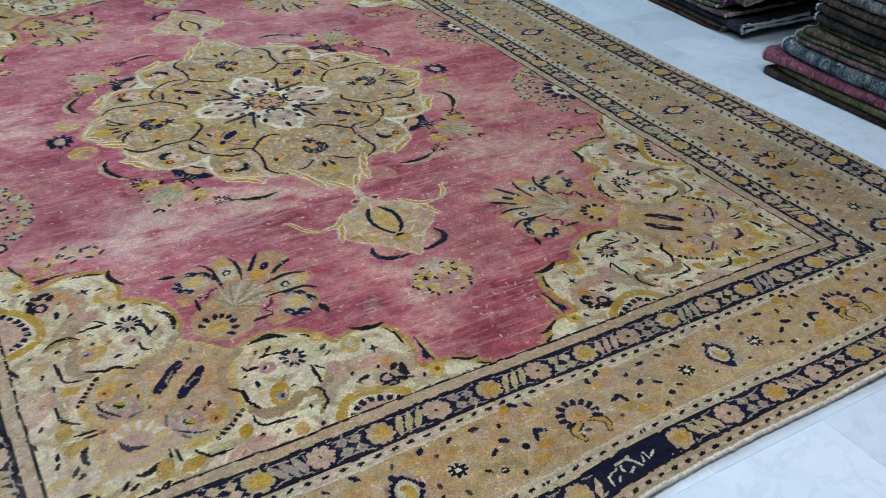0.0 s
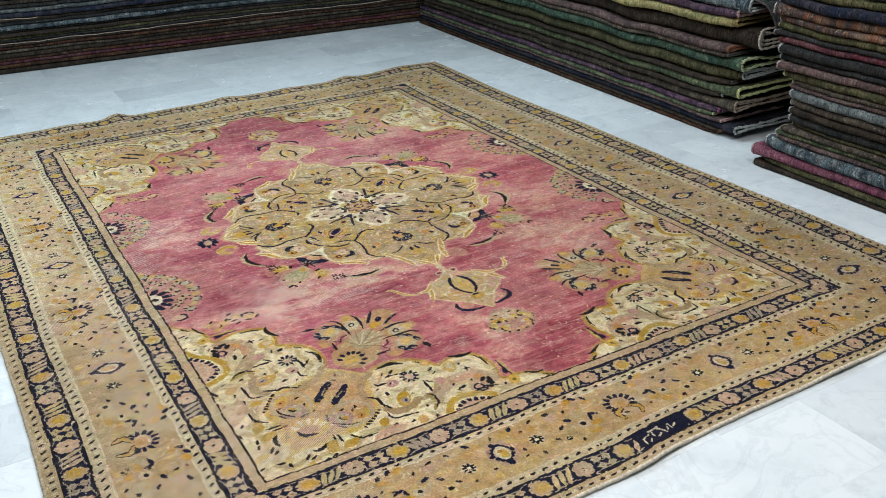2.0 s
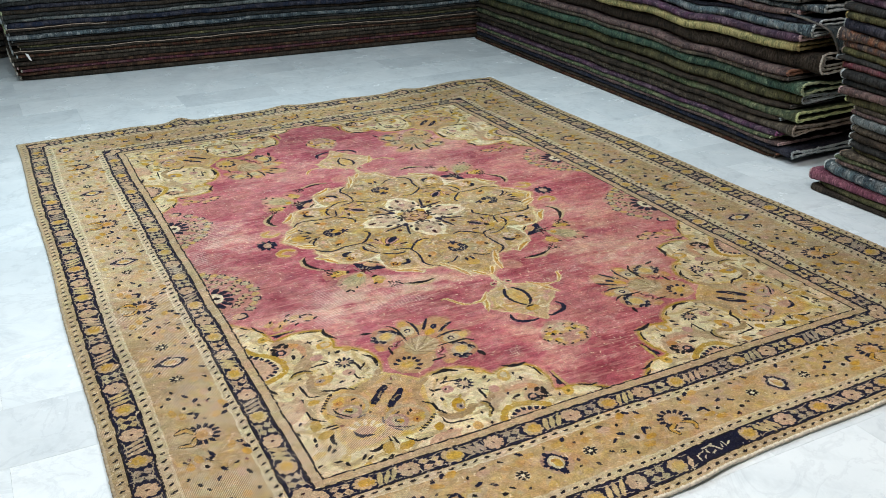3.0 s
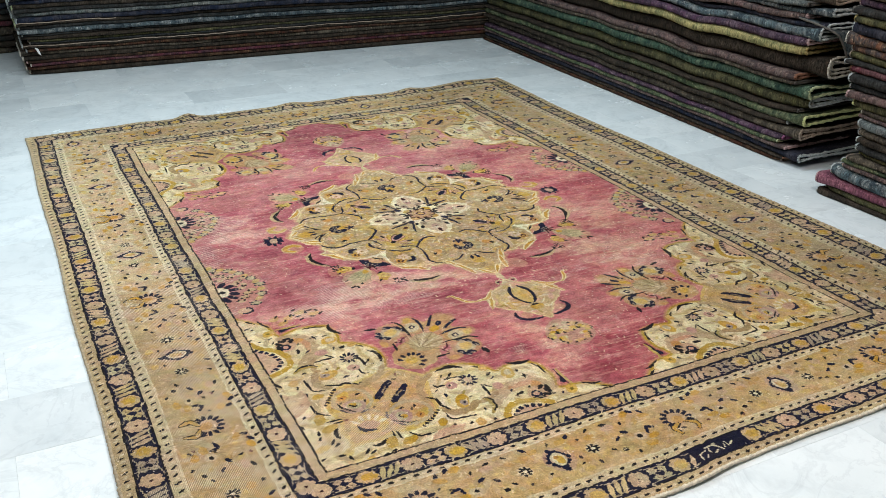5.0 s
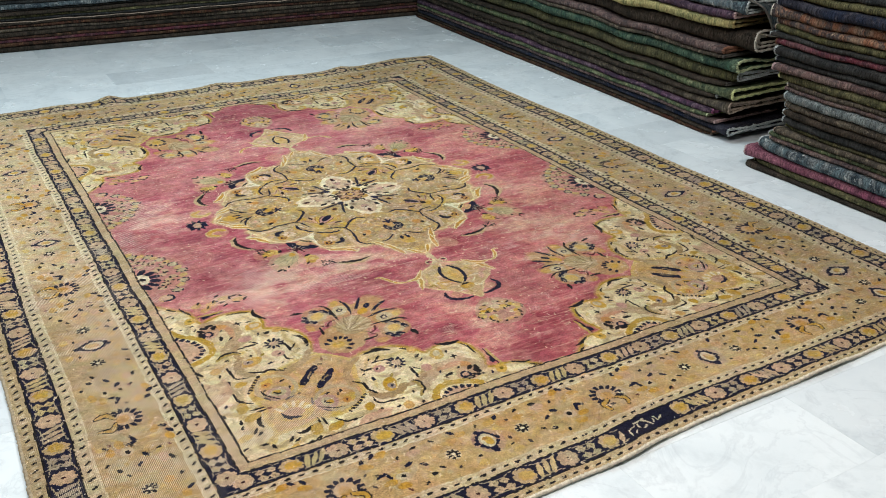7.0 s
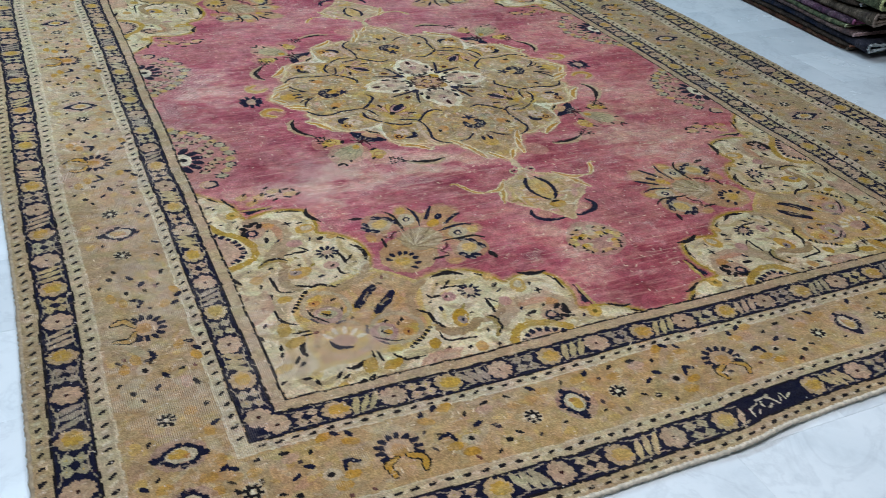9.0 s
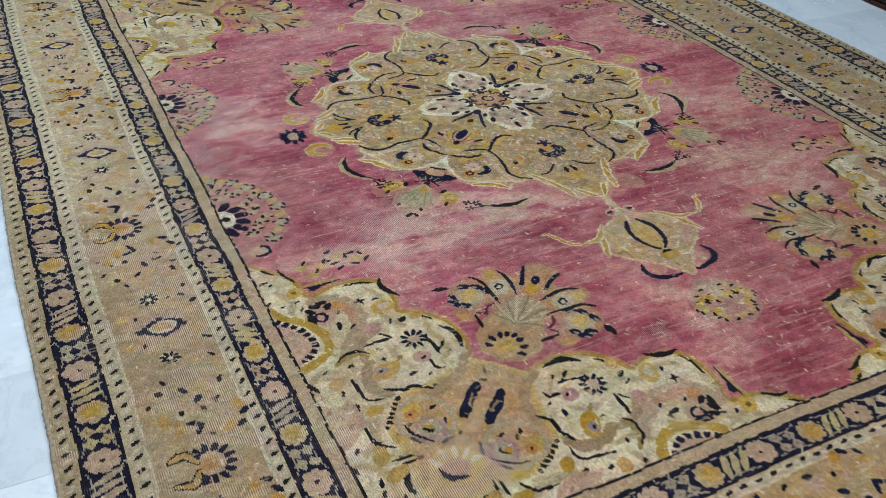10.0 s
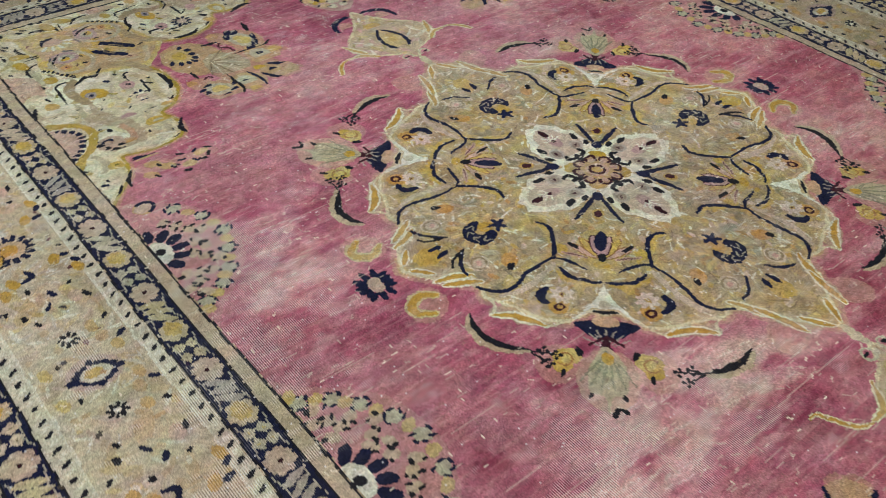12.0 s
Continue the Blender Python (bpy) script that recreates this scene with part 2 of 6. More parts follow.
def folded_rug(pile, spec, stations, z_low, z_high, nose, depth, axis, sign, rng, end):
    """One folded rug of a pile: one or two leaves bent round the fold, swept along the pile."""
    thing = empty("folded_rug", Matrix(), label=spec["label"], category="rug", group=pile)
    n = len(stations)
    mean = float(np.mean(z_high - z_low))
    leaves = spec["leaves"]
    thick = min(mean / (2 * leaves) * 0.80, 0.0125 if leaves == 1 else 0.0105)

    def place(s, across, up):
        return (sign * across, s, up) if axis == "y" else (s, sign * across, up)

    for level in range(leaves):
        h = mean - level * thick * 2.12
        line = np.array(u_line(h, level * (thick * 1.25 + rng.uniform(0, 0.012)), depth, thick, rng))
        d = np.gradient(line, axis=0)
        nrm = np.stack([-d[:, 1], d[:, 0]], 1) / np.hypot(d[:, 0], d[:, 1])[:, None]
        ring = np.concatenate([line + nrm * thick / 2, (line - nrm * thick / 2)[::-1]])
        m = len(ring)
        verts, faces = [], []
        slip = rng.uniform(0, 0.012) * level * (1 if end == "low" else -1)
        for j in range(n):
            mid, k = (z_low[j] + z_high[j]) / 2, (z_high[j] - z_low[j]) / mean
            for a, u in ring:
                verts.append(place(stations[j] + slip, nose[j] + a, mid + u * k))
        for j in range(n - 1):
            for k in range(m):
                a, b = j * m + k, j * m + (k + 1) % m
                faces.append((a, b, b + m, a + m))
        half = m // 2
        for base in (0, (n - 1) * m):
            for k in range(half - 1):
                q = (base + k, base + k + 1, base + m - 2 - k, base + m - 1 - k)
                faces.append(q if base == 0 else q[::-1])
        data = grid_data("cloth_leaf", verts, faces)
        bm = bmesh.new()
        bm.from_mesh(data)
        bmesh.ops.recalc_face_normals(bm, faces=bm.faces)
        bm.to_mesh(data)
        bm.free()
        data.materials.append(wool(spec["wool"]))
        for p in data.polygons:
            p.use_smooth = len(p.vertices) == 4 and abs(p.normal.y if axis == "y" else p.normal.x) < 0.7
        ob = new("cloth_leaf", data)
        ob.parent = thing
        if end:
            j, go = (0, -0.001) if end == "low" else (n - 1, 0.001)
            mid, k = (z_low[j] + z_high[j]) / 2, (z_high[j] - z_low[j]) / mean
            fine = []
            for (a0, u0), (a1, u1) in zip(line[1:-2], line[2:-1]):
                for f in (0, 0.25, 0.5, 0.75):
                    fine.append((a0 + (a1 - a0) * f + rng.normal(0, 0.0008), u0 + (u1 - u0) * f + rng.normal(0, 0.0008)))
            curve_cord(thing, [place(stations[j] + slip + go + rng.normal(0, 0.0012), nose[j] + a, mid + u * k) for a, u in fine], thick * 0.58, cord(spec["cord"]), "edge_cord", "pale overcast cut edge", 0.28)
    if spec.get("line"):
        a, b = spec["line"]
        pts = [place(stations[j], nose[j] + 0.0 + 0.001 * math.sin(j), z_high[j] - 0.004 + 0.0025 * math.sin(j * 0.7) + 0.0012 * math.sin(j * 1.9)) for j in range(n) if a <= j / (n - 1) <= b]
        curve_cord(thing, pts, 0.0026, cord("tan"), "selvedge", "cream selvedge showing along the fold")
    return thing


LABELS = {
    "brown": "dark brown overdyed wool rug folded in a pile", "umber": "blackish brown worn wool rug folded in a pile",
    "rust": "rust red patterned wool rug folded in a pile", "orange": "faded orange and blue patterned rug folded in a pile",
    "maroon": "deep maroon wool rug folded in a pile", "mauve": "dull reddish brown wool rug folded in a pile",
    "plum": "dull purple patterned wool rug folded in a pile", "rose": "faded rose pink wool rug folded in a pile",
    "green": "dark green overdyed wool rug folded in a pile", "moss": "moss green worn wool rug folded in a pile",
    "olive": "olive brown patterned wool rug folded in a pile", "gold": "mustard gold worn wool rug folded in a pile",
    "grey": "mid grey distressed wool rug folded in a pile", "slate": "blue grey mottled wool rug folded in a pile",
    "pewter": "plain pale grey wool rug folded in a pile",
    "navy": "navy blue dark wool rug folded in a pile", "charcoal": "charcoal black wool rug folded in a pile",
}


def pile_of_rugs(group, order, axis, lo, hi, face_lo, face_hi, depth, sign, seed, end, swell=0.0020):
    """order: from the floor up, 'wool thickness_cm leaves cord end_cm nose_cm'. The folds face the room."""
    rng = np.random.default_rng(seed)
    n = 112
    u = np.linspace(0, 1, n)
    z = np.full(n, 0.001)
    for i, text in enumerate(order.split(", ")):
        key, cm, leaves, edge, end_cm, nose_cm = text.split()[:6]
        a, b = lo + rng.uniform(-0.02, 0.02), hi + rng.uniform(-0.02, 0.02)
        if end == "low":
            a = lo + float(end_cm) / 100
        elif end == "high":
            b = hi + float(end_cm) / 100
        t = np.clip(float(cm) / 100 + wave(rng, n, hi - lo, swell) + wave(rng, n, hi - lo, 0.0008) * np.sin(u * 40 + i) + rng.normal(0, 0.00025, n), 0.011, 0.09)
        face = face_lo + (face_hi - face_lo) * u
        nose = sign * face + wave(rng, n, hi - lo, 0.005) + float(nose_cm) / 100 + rng.uniform(-0.008, 0.008)
        nose = nose + rng.normal(0, 0.0005, n)
        near_end = (np.linspace(a, b, n) - a) if end == "low" else (b - np.linspace(a, b, n))
        nose = nose + rng.uniform(-0.030, 0.026) * np.exp(-near_end / 0.12) + 0.014 * np.exp(-(near_end / 0.03) ** 2)
        loose = float(end_cm) <= -4 if end == "low" else float(end_cm) >= 2
        pinch = 1 + (0.40 if loose else -0.16) * np.exp(-(near_end / (0.045 if loose else 0.025)) ** 2)
        spec = dict(wool=key, label=LABELS[key], cord=edge, leaves=int(leaves))
        if "line" in text:
            spec["line"] = (0.0, 1.0) if "longline" in text else (0.0, 0.16)
        folded_rug(group, spec, np.linspace(a, b, n), z + 0.0004 + t * (1 - pinch) * 0.5, z + t * pinch * 0.955 - 0.0004 + t * (1 - pinch) * 0.5, nose, depth, axis, sign, rng, end)
        z = z + t


BACK = ("umber 3.6 1 cream 0 0, rust 2.6 1 cream -2 0, maroon 1.9 1 cream 1 0, rust 1.9 1 pink -1 0, umber 2.8 1 cream -3 0, brown 2.6 1 cream -4 1, rust 1.8 1 slate 0 0, umber 2.6 1 slate -2 0 longline, "
        "charcoal 1.4 1 cream 3 0, olive 1.8 1 tan 2 1, umber 2.4 1 dark -2 0, charcoal 1.8 1 slate -1 1, slate 3.0 1 slate -3 0, charcoal 2.4 1 slate -2 0, umber 2.4 1 leaf -4 0 line, navy 3.2 1 slate -3 -1, "
        "grey 2.6 1 slate -5 0, charcoal 2.6 1 dark -4 0, umber 2.6 1 leaf -4 0, navy 3.0 1 slate -6 0, charcoal 2.6 1 slate -5 0, grey 2.8 1 slate -5 0, umber 3.0 1 dark -4 0, charcoal 3.0 1 slate -6 0, umber 3.2 1 dark -5 0, charcoal 3.6 1 dark -4 0")
SIDE = ("rust 2.4 1 tan 5 -1, umber 1.4 1 rust 2.2 0, navy 3.2 1 slate -7 -0.5, mauve 2.0 1 pink 1.7 -1, moss 1.8 1 leaf 7.7 0, plum 2.6 1 plum 5 0, brown 4.8 2 tan -4 1, umber 2.4 1 slate 5.5 -1, moss 4.4 1 lime -5 1, "
        "umber 2.2 1 dark 1.1 0, olive 6.4 3 slate -3 2, green 5.0 1 leaf -5 0, brown 2.2 1 dark 2.2 1, mauve 3.6 1 rust 2.2 0, umber 8.0 3 cream -10 3, gold 4.4 1 gold 1.1 -1, plum 3.8 1 pink 0 -1, "
        "slate 4.6 2 slate -7 0, navy 2.4 1 slate -9 1, mauve 3.2 1 pink 4.4 -1, slate 3.4 1 slate -8 0, grey 2.6 1 dark 1.7 0, brown 5.2 2 tan -9 1, green 3.0 1 leaf 0 0, charcoal 3.4 1 dark -4 0, olive 3.4 1 gold -2 0, plum 3.2 1 dark 0 0, umber 3.0 1 dark 0 0")
NEAR = ("umber 2.4 1 slate 3 0, olive 2.4 1 leaf 1 0, rose 4.4 1 pink 4 0, slate 5.6 1 slate -1 -1, mauve 1.8 1 tan -7 1, moss 2.2 1 slate -6 1, brown 2.4 1 tan -9 0, olive 1.6 1 lime -11 1, charcoal 3.8 1 slate -11 0, "
        "umber 3.0 1 slate -11 0, brown 3.4 1 slate -10 0, pewter 4.2 1 slate -10 0, mauve 1.8 1 pink -9 1, brown 2.0 1 cream -10 1, olive 3.6 1 lime -5 0, mauve 3.6 1 pink -4 0, charcoal 2.6 1 slate -3 0, charcoal 4.4 1 slate -3 0, "
        "maroon 3.0 1 rust -2 1, charcoal 2.0 1 slate 1 1, olive 3.2 1 tan 1 0, orange 3.0 1 cream 2 0, orange 4.4 1 cream 3 0, navy 4.4 1 slate 2 0, olive 3.4 1 gold 0 0, charcoal 3.4 1 dark 1 0, plum 3.6 1 pink 2 0, brown 3.0 1 dark 0 0, slate 3.4 1 slate -1 0")
pile_of_rugs("rugs piled along the back", BACK, "x", -1.27, 2.75, 3.345, 3.075, 0.80, 1, 3, "low", 0.0014)
pile_of_rugs("rugs piled along the side", SIDE, "y", -0.205, 3.06, 1.870, 2.00, 0.80, 1, 5, "low", 0.0018)
pile_of_rugs("rugs piled in the nearer stack", NEAR, "y", -2.9, -0.575, 1.69, 1.705, 0.80, 1, 8, "high", 0.0011)
pile_of_rugs("rugs piled in the far corner", "brown 5.0 1 tan 0 0, umber 4.4 1 dark 0 0, charcoal 3.6 1 dark 0 0, brown 7.0 1 tan 0 0, maroon 4.0 1 dark 0 0, umber 4.0 1 dark 0 0, charcoal 4.0 1 dark 0 0, navy 4.0 1 dark 0 0, umber 4.0 1 dark 0 0, slate 4.0 1 dark 0 0, brown 4.0 1 dark 0 0",
             "x", -3.9, -1.30, 4.17, 4.15, 0.70, 1, 13, "high")


def hanging_corner():
    """The corner of a rug in the side pile that has slid out and hangs down over the pile's end."""
    thing = empty("folded_rug", Matrix(), label="blue grey rug corner hanging over the pile's end", category="rug", group="rugs piled along the side")
    n, m = 15, 11
    top = [Vector((1.85 + 0.28 * i / (n - 1), -0.16, 0.700 - 0.045 * i / (n - 1))) for i in range(n)]
    tip = Vector((2.035, -0.285, 0.525))
    verts, faces = [], []
    for side in (0, 1):
        for j in range(m):
            w = j / (m - 1)
            for i in range(n):
                u = i / (n - 1)
                p = top[i].lerp(tip + Vector((0.05 * (u - 0.6), 0, 0.012 * u)), w)
                p.y = -0.16 - 0.175 * math.sin(min(w * 2.2, 1) * math.pi / 2) - 0.010 * math.sin(u * 9 + w * 3) * w
                p.z += 0.020 * math.sin(math.pi * w)
                verts.append(p + Vector((0.0, 0.009, 0.004)) * side)
    size = n * m
    for j in range(m - 1):
        for i in range(n - 1):
            a = j * n + i
            faces.append((a, a + 1, a + n + 1, a + n))
            faces.append((size + a + n, size + a + n + 1, size + a + 1, size + a))
    rim = [i for i in range(n)] + [j * n + n - 1 for j in range(1, m)] + [(m - 1) * n + i for i in range(n - 2, -1, -1)] + [j * n for j in range(m - 2, 0, -1)]
    for a, b in zip(rim, rim[1:] + rim[:1]):
        faces.append((b, a, a + size, b + size))
    data = grid_data("cloth_leaf", verts, faces)
    data.materials.append(wool("slate"))
    for p in data.polygons:
        p.use_smooth = True
    ob = new("cloth_leaf", data)
    ob.parent = thing
    for line in ([j * n for j in range(m)], [(m - 1) * n + i for i in range(n)], [j * n + n - 1 for j in range(m - 1, -1, -1)]):
        pts = []
        for a, b in zip(line, line[1:]):
            for f in (0, 0.5):
                pts.append(Vector(verts[a]).lerp(Vector(verts[b]), f) + Vector((0, 0.003, 0)))
        curve_cord(thing, pts, 0.0050, cord("dark"), "edge_cord", "grey overcast cut edge", 0.25)


hanging_corner()

# a paper price tag hanging from the back pile
bm = bmesh.new()
tag_pts = [(0.0, 0.0, 0.038), (0.020, -0.004, 0.030), (0.034, -0.007, -0.016), (0.018, -0.006, -0.004)]
vs = [bm.verts.new(p) for p in tag_pts] + [bm.verts.new((x, y + 0.0012, z)) for x, y, z in tag_pts]
for q in ((0, 1, 2, 3), (7, 6, 5, 4), (0, 4, 5, 1), (1, 5, 6, 2), (2, 6, 7, 3), (3, 7, 4, 0)):
    bm.faces.new([vs[i] for i in q])
bmesh.ops.recalc_face_normals(bm, faces=bm.faces)
tag = tagged(mesh_object("paper_tag", bm, plain("white_paper", (0.72, 0.72, 0.70), 0.8, 0.05)), "small white folded paper tag on a rug pile", "tag")
tag.matrix_world = pose(-1.222, 3.325, 0.150)

# ---------------------------------------------------------------- the carpet: dyed knot by knot
KNOT = 0.0031
HALF_X, HALF_Y = 1.397, 1.870
nx, ny = int(2 * HALF_X / KNOT) + 1, int(2 * HALF_Y / KNOT) + 1
AX, AY = np.linspace(-HALF_X, HALF_X, nx), np.linspace(-HALF_Y, HALF_Y, ny)
GX, GY = np.meshgrid(AX, AY)
dice = np.random.default_rng(21)


def cloud(size_x, size_y, octaves=4, gain=0.55, rng=dice):
    """Soft noise over the knots, about 0..1, with patches of the given metres."""
    out, amp, total = np.zeros((ny, nx)), 1.0, 0.0
    for _ in range(octaves):
        cx, cy = int(2 * HALF_X / size_x) + 3, int(2 * HALF_Y / size_y) + 3
        g = rng.random((cy, cx))
        fx, fy = (AX + HALF_X) / size_x, (AY + HALF_Y) / size_y
        ix, iy = fx.astype(int), fy.astype(int)
        tx, ty = fx - ix, fy - iy
        tx, ty = tx * tx * (3 - 2 * tx), (ty * ty * (3 - 2 * ty))[:, None]
        a = g[iy][:, ix] * (1 - tx) + g[iy][:, ix + 1] * tx
        b = g[iy + 1][:, ix] * (1 - tx) + g[iy + 1][:, ix + 1] * tx
        out += amp * (a * (1 - ty) + b * ty)
        total += amp
        amp *= gain
        size_x, size_y = size_x / 2, size_y / 2
    return out / total


def between(v, lo, hi):
    s = np.clip((v - lo) / (hi - lo), 0, 1)
    return s * s * (3 - 2 * s)


# the weaver's hand: every figure is drawn through a slightly wandering grid, and the far half was woven tighter
WX = GX + (cloud(0.30, 0.30, 2) - 0.5) * 0.011 + (cloud(0.030, 0.030, 3, 0.7) - 0.5) * 0.008
WY_PLAIN = GY + (cloud(0.30, 0.30, 2) - 0.5) * 0.011 + (cloud(0.030, 0.030, 3, 0.7) - 0.5) * 0.008
WY = WY_PLAIN + np.interp(GY, (0, 0.35, 0.60, 0.78, 0.90, 1.12), (0, 0.022, 0.032, 0.050, 0.050, 0))


def ring_of(v):
    """The end borders are woven a little narrower than the side borders."""
    return np.where(v < 1.04, v, 1.04 + (v - 1.04) * 1.08)


RAGGED = 0.74 + 0.52 * cloud(0.011, 0.011, 2, 0.8)
RING = np.maximum(np.abs(WX), ring_of(np.abs(WY) - 0.5))
DYE = np.zeros((ny, nx, 3))


def srgb(r, g, b):
    return np.array([((c / 255 + 0.055) / 1.055) ** 2.4 if c > 10 else c / 255 / 12.92 for c in (r, g, b)])


ROSE, ROSE_DEEP, ROSE_PALE = srgb(187, 101, 111), srgb(149, 65, 80), srgb(220, 160, 149)
TAN, TAN_WARM, SAND = srgb(182, 157, 112), srgb(197, 157, 104), srgb(206, 188, 150)
IVORY, CREAM, STRAW = srgb(236, 220, 178), srgb(241, 228, 194), srgb(216, 186, 108)
GOLD, OLIVE, OCHRE = srgb(198, 154, 50), srgb(156, 134, 46), srgb(198, 142, 72)
NAVY, BLACK, WINE = srgb(24, 26, 50), srgb(29, 26, 30), srgb(84, 34, 42)
PINK, PEACH, TAUPE = srgb(208, 156, 134), srgb(204, 164, 110), srgb(177, 148, 106)
SAGE, DUSK = srgb(148, 144, 110), srgb(146, 124, 132)


# -- drawing tools -------------------------------------------------------
def window(x0, x1, y0, y1, pad=0.035):
    a, b = np.searchsorted(AX, (x0 - pad, x1 + pad))
    c, d = np.searchsorted(AY, (y0 - pad, y1 + pad))
    return slice(c, d), slice(a, b)


def smooth(pts, closed=False, steps=6):
    """A rounded line through the points."""
    p = np.array(pts, float)
    n = len(p)
    if n < 3:
        return p
    out = []
    for i in range(n if closed else n - 1):
        if closed:
            q = [p[(i + k) % n] for k in (-1, 0, 1, 2)]
        else:
            q = [p[max(i - 1, 0)], p[i], p[i + 1], p[min(i + 2, n - 1)]]
        for s in range(steps):
            u = s / steps
            out.append(0.5 * (2 * q[1] + (q[2] - q[0]) * u + (2 * q[0] - 5 * q[1] + 4 * q[2] - q[3]) * u * u + (3 * q[1] - q[0] - 3 * q[2] + q[3]) * u ** 3))
    if not closed:
        out.append(p[-1])
    return np.array(out)


def mirror4(p):
    return [np.stack([p[:, 0] * sx, p[:, 1] * sy], 1) for sx in (1, -1) for sy in (1, -1)]


def mirror8(p):
    return mirror4(p) + mirror4(p[:, ::-1])


def corner8(p):
    """Corner figures repeat across the slanting axis y = x + 0.53 and in all four corners."""
    return mirror4(p) + mirror4(np.stack([p[:, 1] - 0.53, p[:, 0] + 0.53], 1))


def only(p):
    return [p]


def put(sel, mask, colour, soak=1.0):
    block = DYE[sel]
    block[mask] += (np.asarray(colour) - block[mask]) * soak


def stroke(pts, width, colour, sym=only, taper=0.0, wavy=True, soak=1.0, gap=0.0):
    """A line of knots; taper thins its ends; gap breaks it into short stitches of that length."""
    base = smooth(pts) if wavy else np.array(pts, float)
    for p in sym(base):
        sel = window(p[:, 0].min(), p[:, 0].max(), p[:, 1].min(), p[:, 1].max())
        X, Y = WX[sel], WY[sel]
        best, along = np.full(X.shape, 9.0), np.zeros(X.shape)
        seg = np.hypot(*(p[1:] - p[:-1]).T)
        run = np.concatenate([[0], np.cumsum(seg)])
        for i in range(len(p) - 1):
            d = p[i + 1] - p[i]
            u = np.clip(((X - p[i, 0]) * d[0] + (Y - p[i, 1]) * d[1]) / max(d @ d, 1e-12), 0, 1)
            r = np.hypot(X - p[i, 0] - u * d[0], Y - p[i, 1] - u * d[1])
            m = r < best
            best[m], along[m] = r[m], (run[i] + u * seg[i])[m]
        w = width / 2 * (1 - taper * np.abs(2 * along / run[-1] - 1) ** 2)
        mask = best < w * RAGGED[sel]
        if gap:
            mask &= (along % gap) < gap * 0.66
        put(sel, mask, colour, soak)


def inside(X, Y, p):
    res = np.zeros(X.shape, bool)
    for (x0, y0), (x1, y1) in zip(p, np.roll(p, -1, 0)):
        if y0 == y1:
            continue
        res ^= ((Y < y0) != (Y < y1)) & (X < (x1 - x0) * (Y - y0) / (y1 - y0) + x0)
    return res


def patch(pts, colour, sym=only, rounded=True, soak=1.0):
    for p in sym(smooth(pts, True) if rounded else np.array(pts, float)):
        sel = window(p[:, 0].min(), p[:, 0].max(), p[:, 1].min(), p[:, 1].max())
        put(sel, inside(WX[sel], WY[sel], p), colour, soak)


def oval(x, y, rx, ry, colour, sym=only, turn=0.0, soak=1.0, n=14):
    a = np.linspace(0, 2 * math.pi, n, endpoint=False)
    c, s = math.cos(radians(turn)), math.sin(radians(turn))
    px, py = rx * np.cos(a), ry * np.sin(a)
    p = np.stack([x + px * c - py * s, y + px * s + py * c], 1)
    patch(p, colour, sym, False, soak)


def loop(x, y, r, width, colour, sym=only, start=0, end=360, gap=0.0, squash=1.0, taper=0.0):
    a = np.radians(np.linspace(start, end, 18))
    stroke(np.stack([x + r * np.cos(a), y + r * squash * np.sin(a)], 1), width, colour, sym, taper, False, gap=gap)


def fleck(x, y, length, width, turn, colour, sym=only, soak=1.0):
    oval(x, y, length / 2, width / 2, colour, sym, turn, soak, n=6)


def sprinkle(where, count, colours, length, width, seed, soak=0.8, lean=(0, 180)):
    """Small loose marks all over a ground; where: the knots that may take them; lean: how they may lie, in degrees."""
    rng = np.random.default_rng(seed)
    rows, cols = np.nonzero(where)
    for k in rng.integers(0, len(rows), count):
        x, y = AX[cols[k]], AY[rows[k]]
        ra, rb = rng.uniform(*length) / 2, rng.uniform(*width) / 2
        sel = window(x - ra, x + ra, y - ra, y + ra, 0.004)
        a = radians(rng.uniform(*lean))
        X, Y = GX[sel] - x, GY[sel] - y
        bow = rng.uniform(-12, 12) / (1 + (ra / 0.02) ** 3)
        u, v = X * math.cos(a) + Y * math.sin(a), -X * math.sin(a) + Y * math.cos(a)
        v = v + bow * u * u
        m = ((u / ra) ** 2 + (v / rb) ** 2 < 1) & where[sel]
        put(sel, m, colours[rng.integers(len(colours))], soak)


# -- grounds -------------------------------------------------------------
def bank(spots, rough_x=0.5, rough_y=0.5):
    """Soft patches (x, y, half width, half depth, weight) with uneven outlines."""
    out = np.zeros((ny, nx))
    sx, sy = (cloud(0.20, 0.12, 4, 0.7) - 0.5) * rough_x, (cloud(0.20, 0.12, 4, 0.7) - 0.5) * rough_y
    for bx, by, wide, deep, much in spots:
        out += much * np.exp(-((GX + sx - bx) / wide) ** 2 - ((GY + sy - by) / deep) ** 2)
    return out


# dye lots run across the loom: bands along x, deeper and paler
deep_lots = bank(((-0.78, -0.10, 0.22, 0.10, 0.9), (-0.66, -0.37, 0.26, 0.09, 0.8), (-0.30, -0.74, 0.30, 0.08, 1.1), (0.10, -1.24, 0.22, 0.12, 1.0), (0.22, -1.02, 0.24, 0.10, 0.8), (0.20, -0.61, 0.20, 0.12, 1.0),
                  (-0.05, 1.18, 0.25, 0.12, 0.9), (0.77, -0.03, 0.20, 0.14, 0.6), (0.60, 0.61, 0.30, 0.14, 0.15), (-0.62, 0.36, 0.20, 0.12, 0.7), (-0.36, -0.98, 0.18, 0.05, 0.5)))
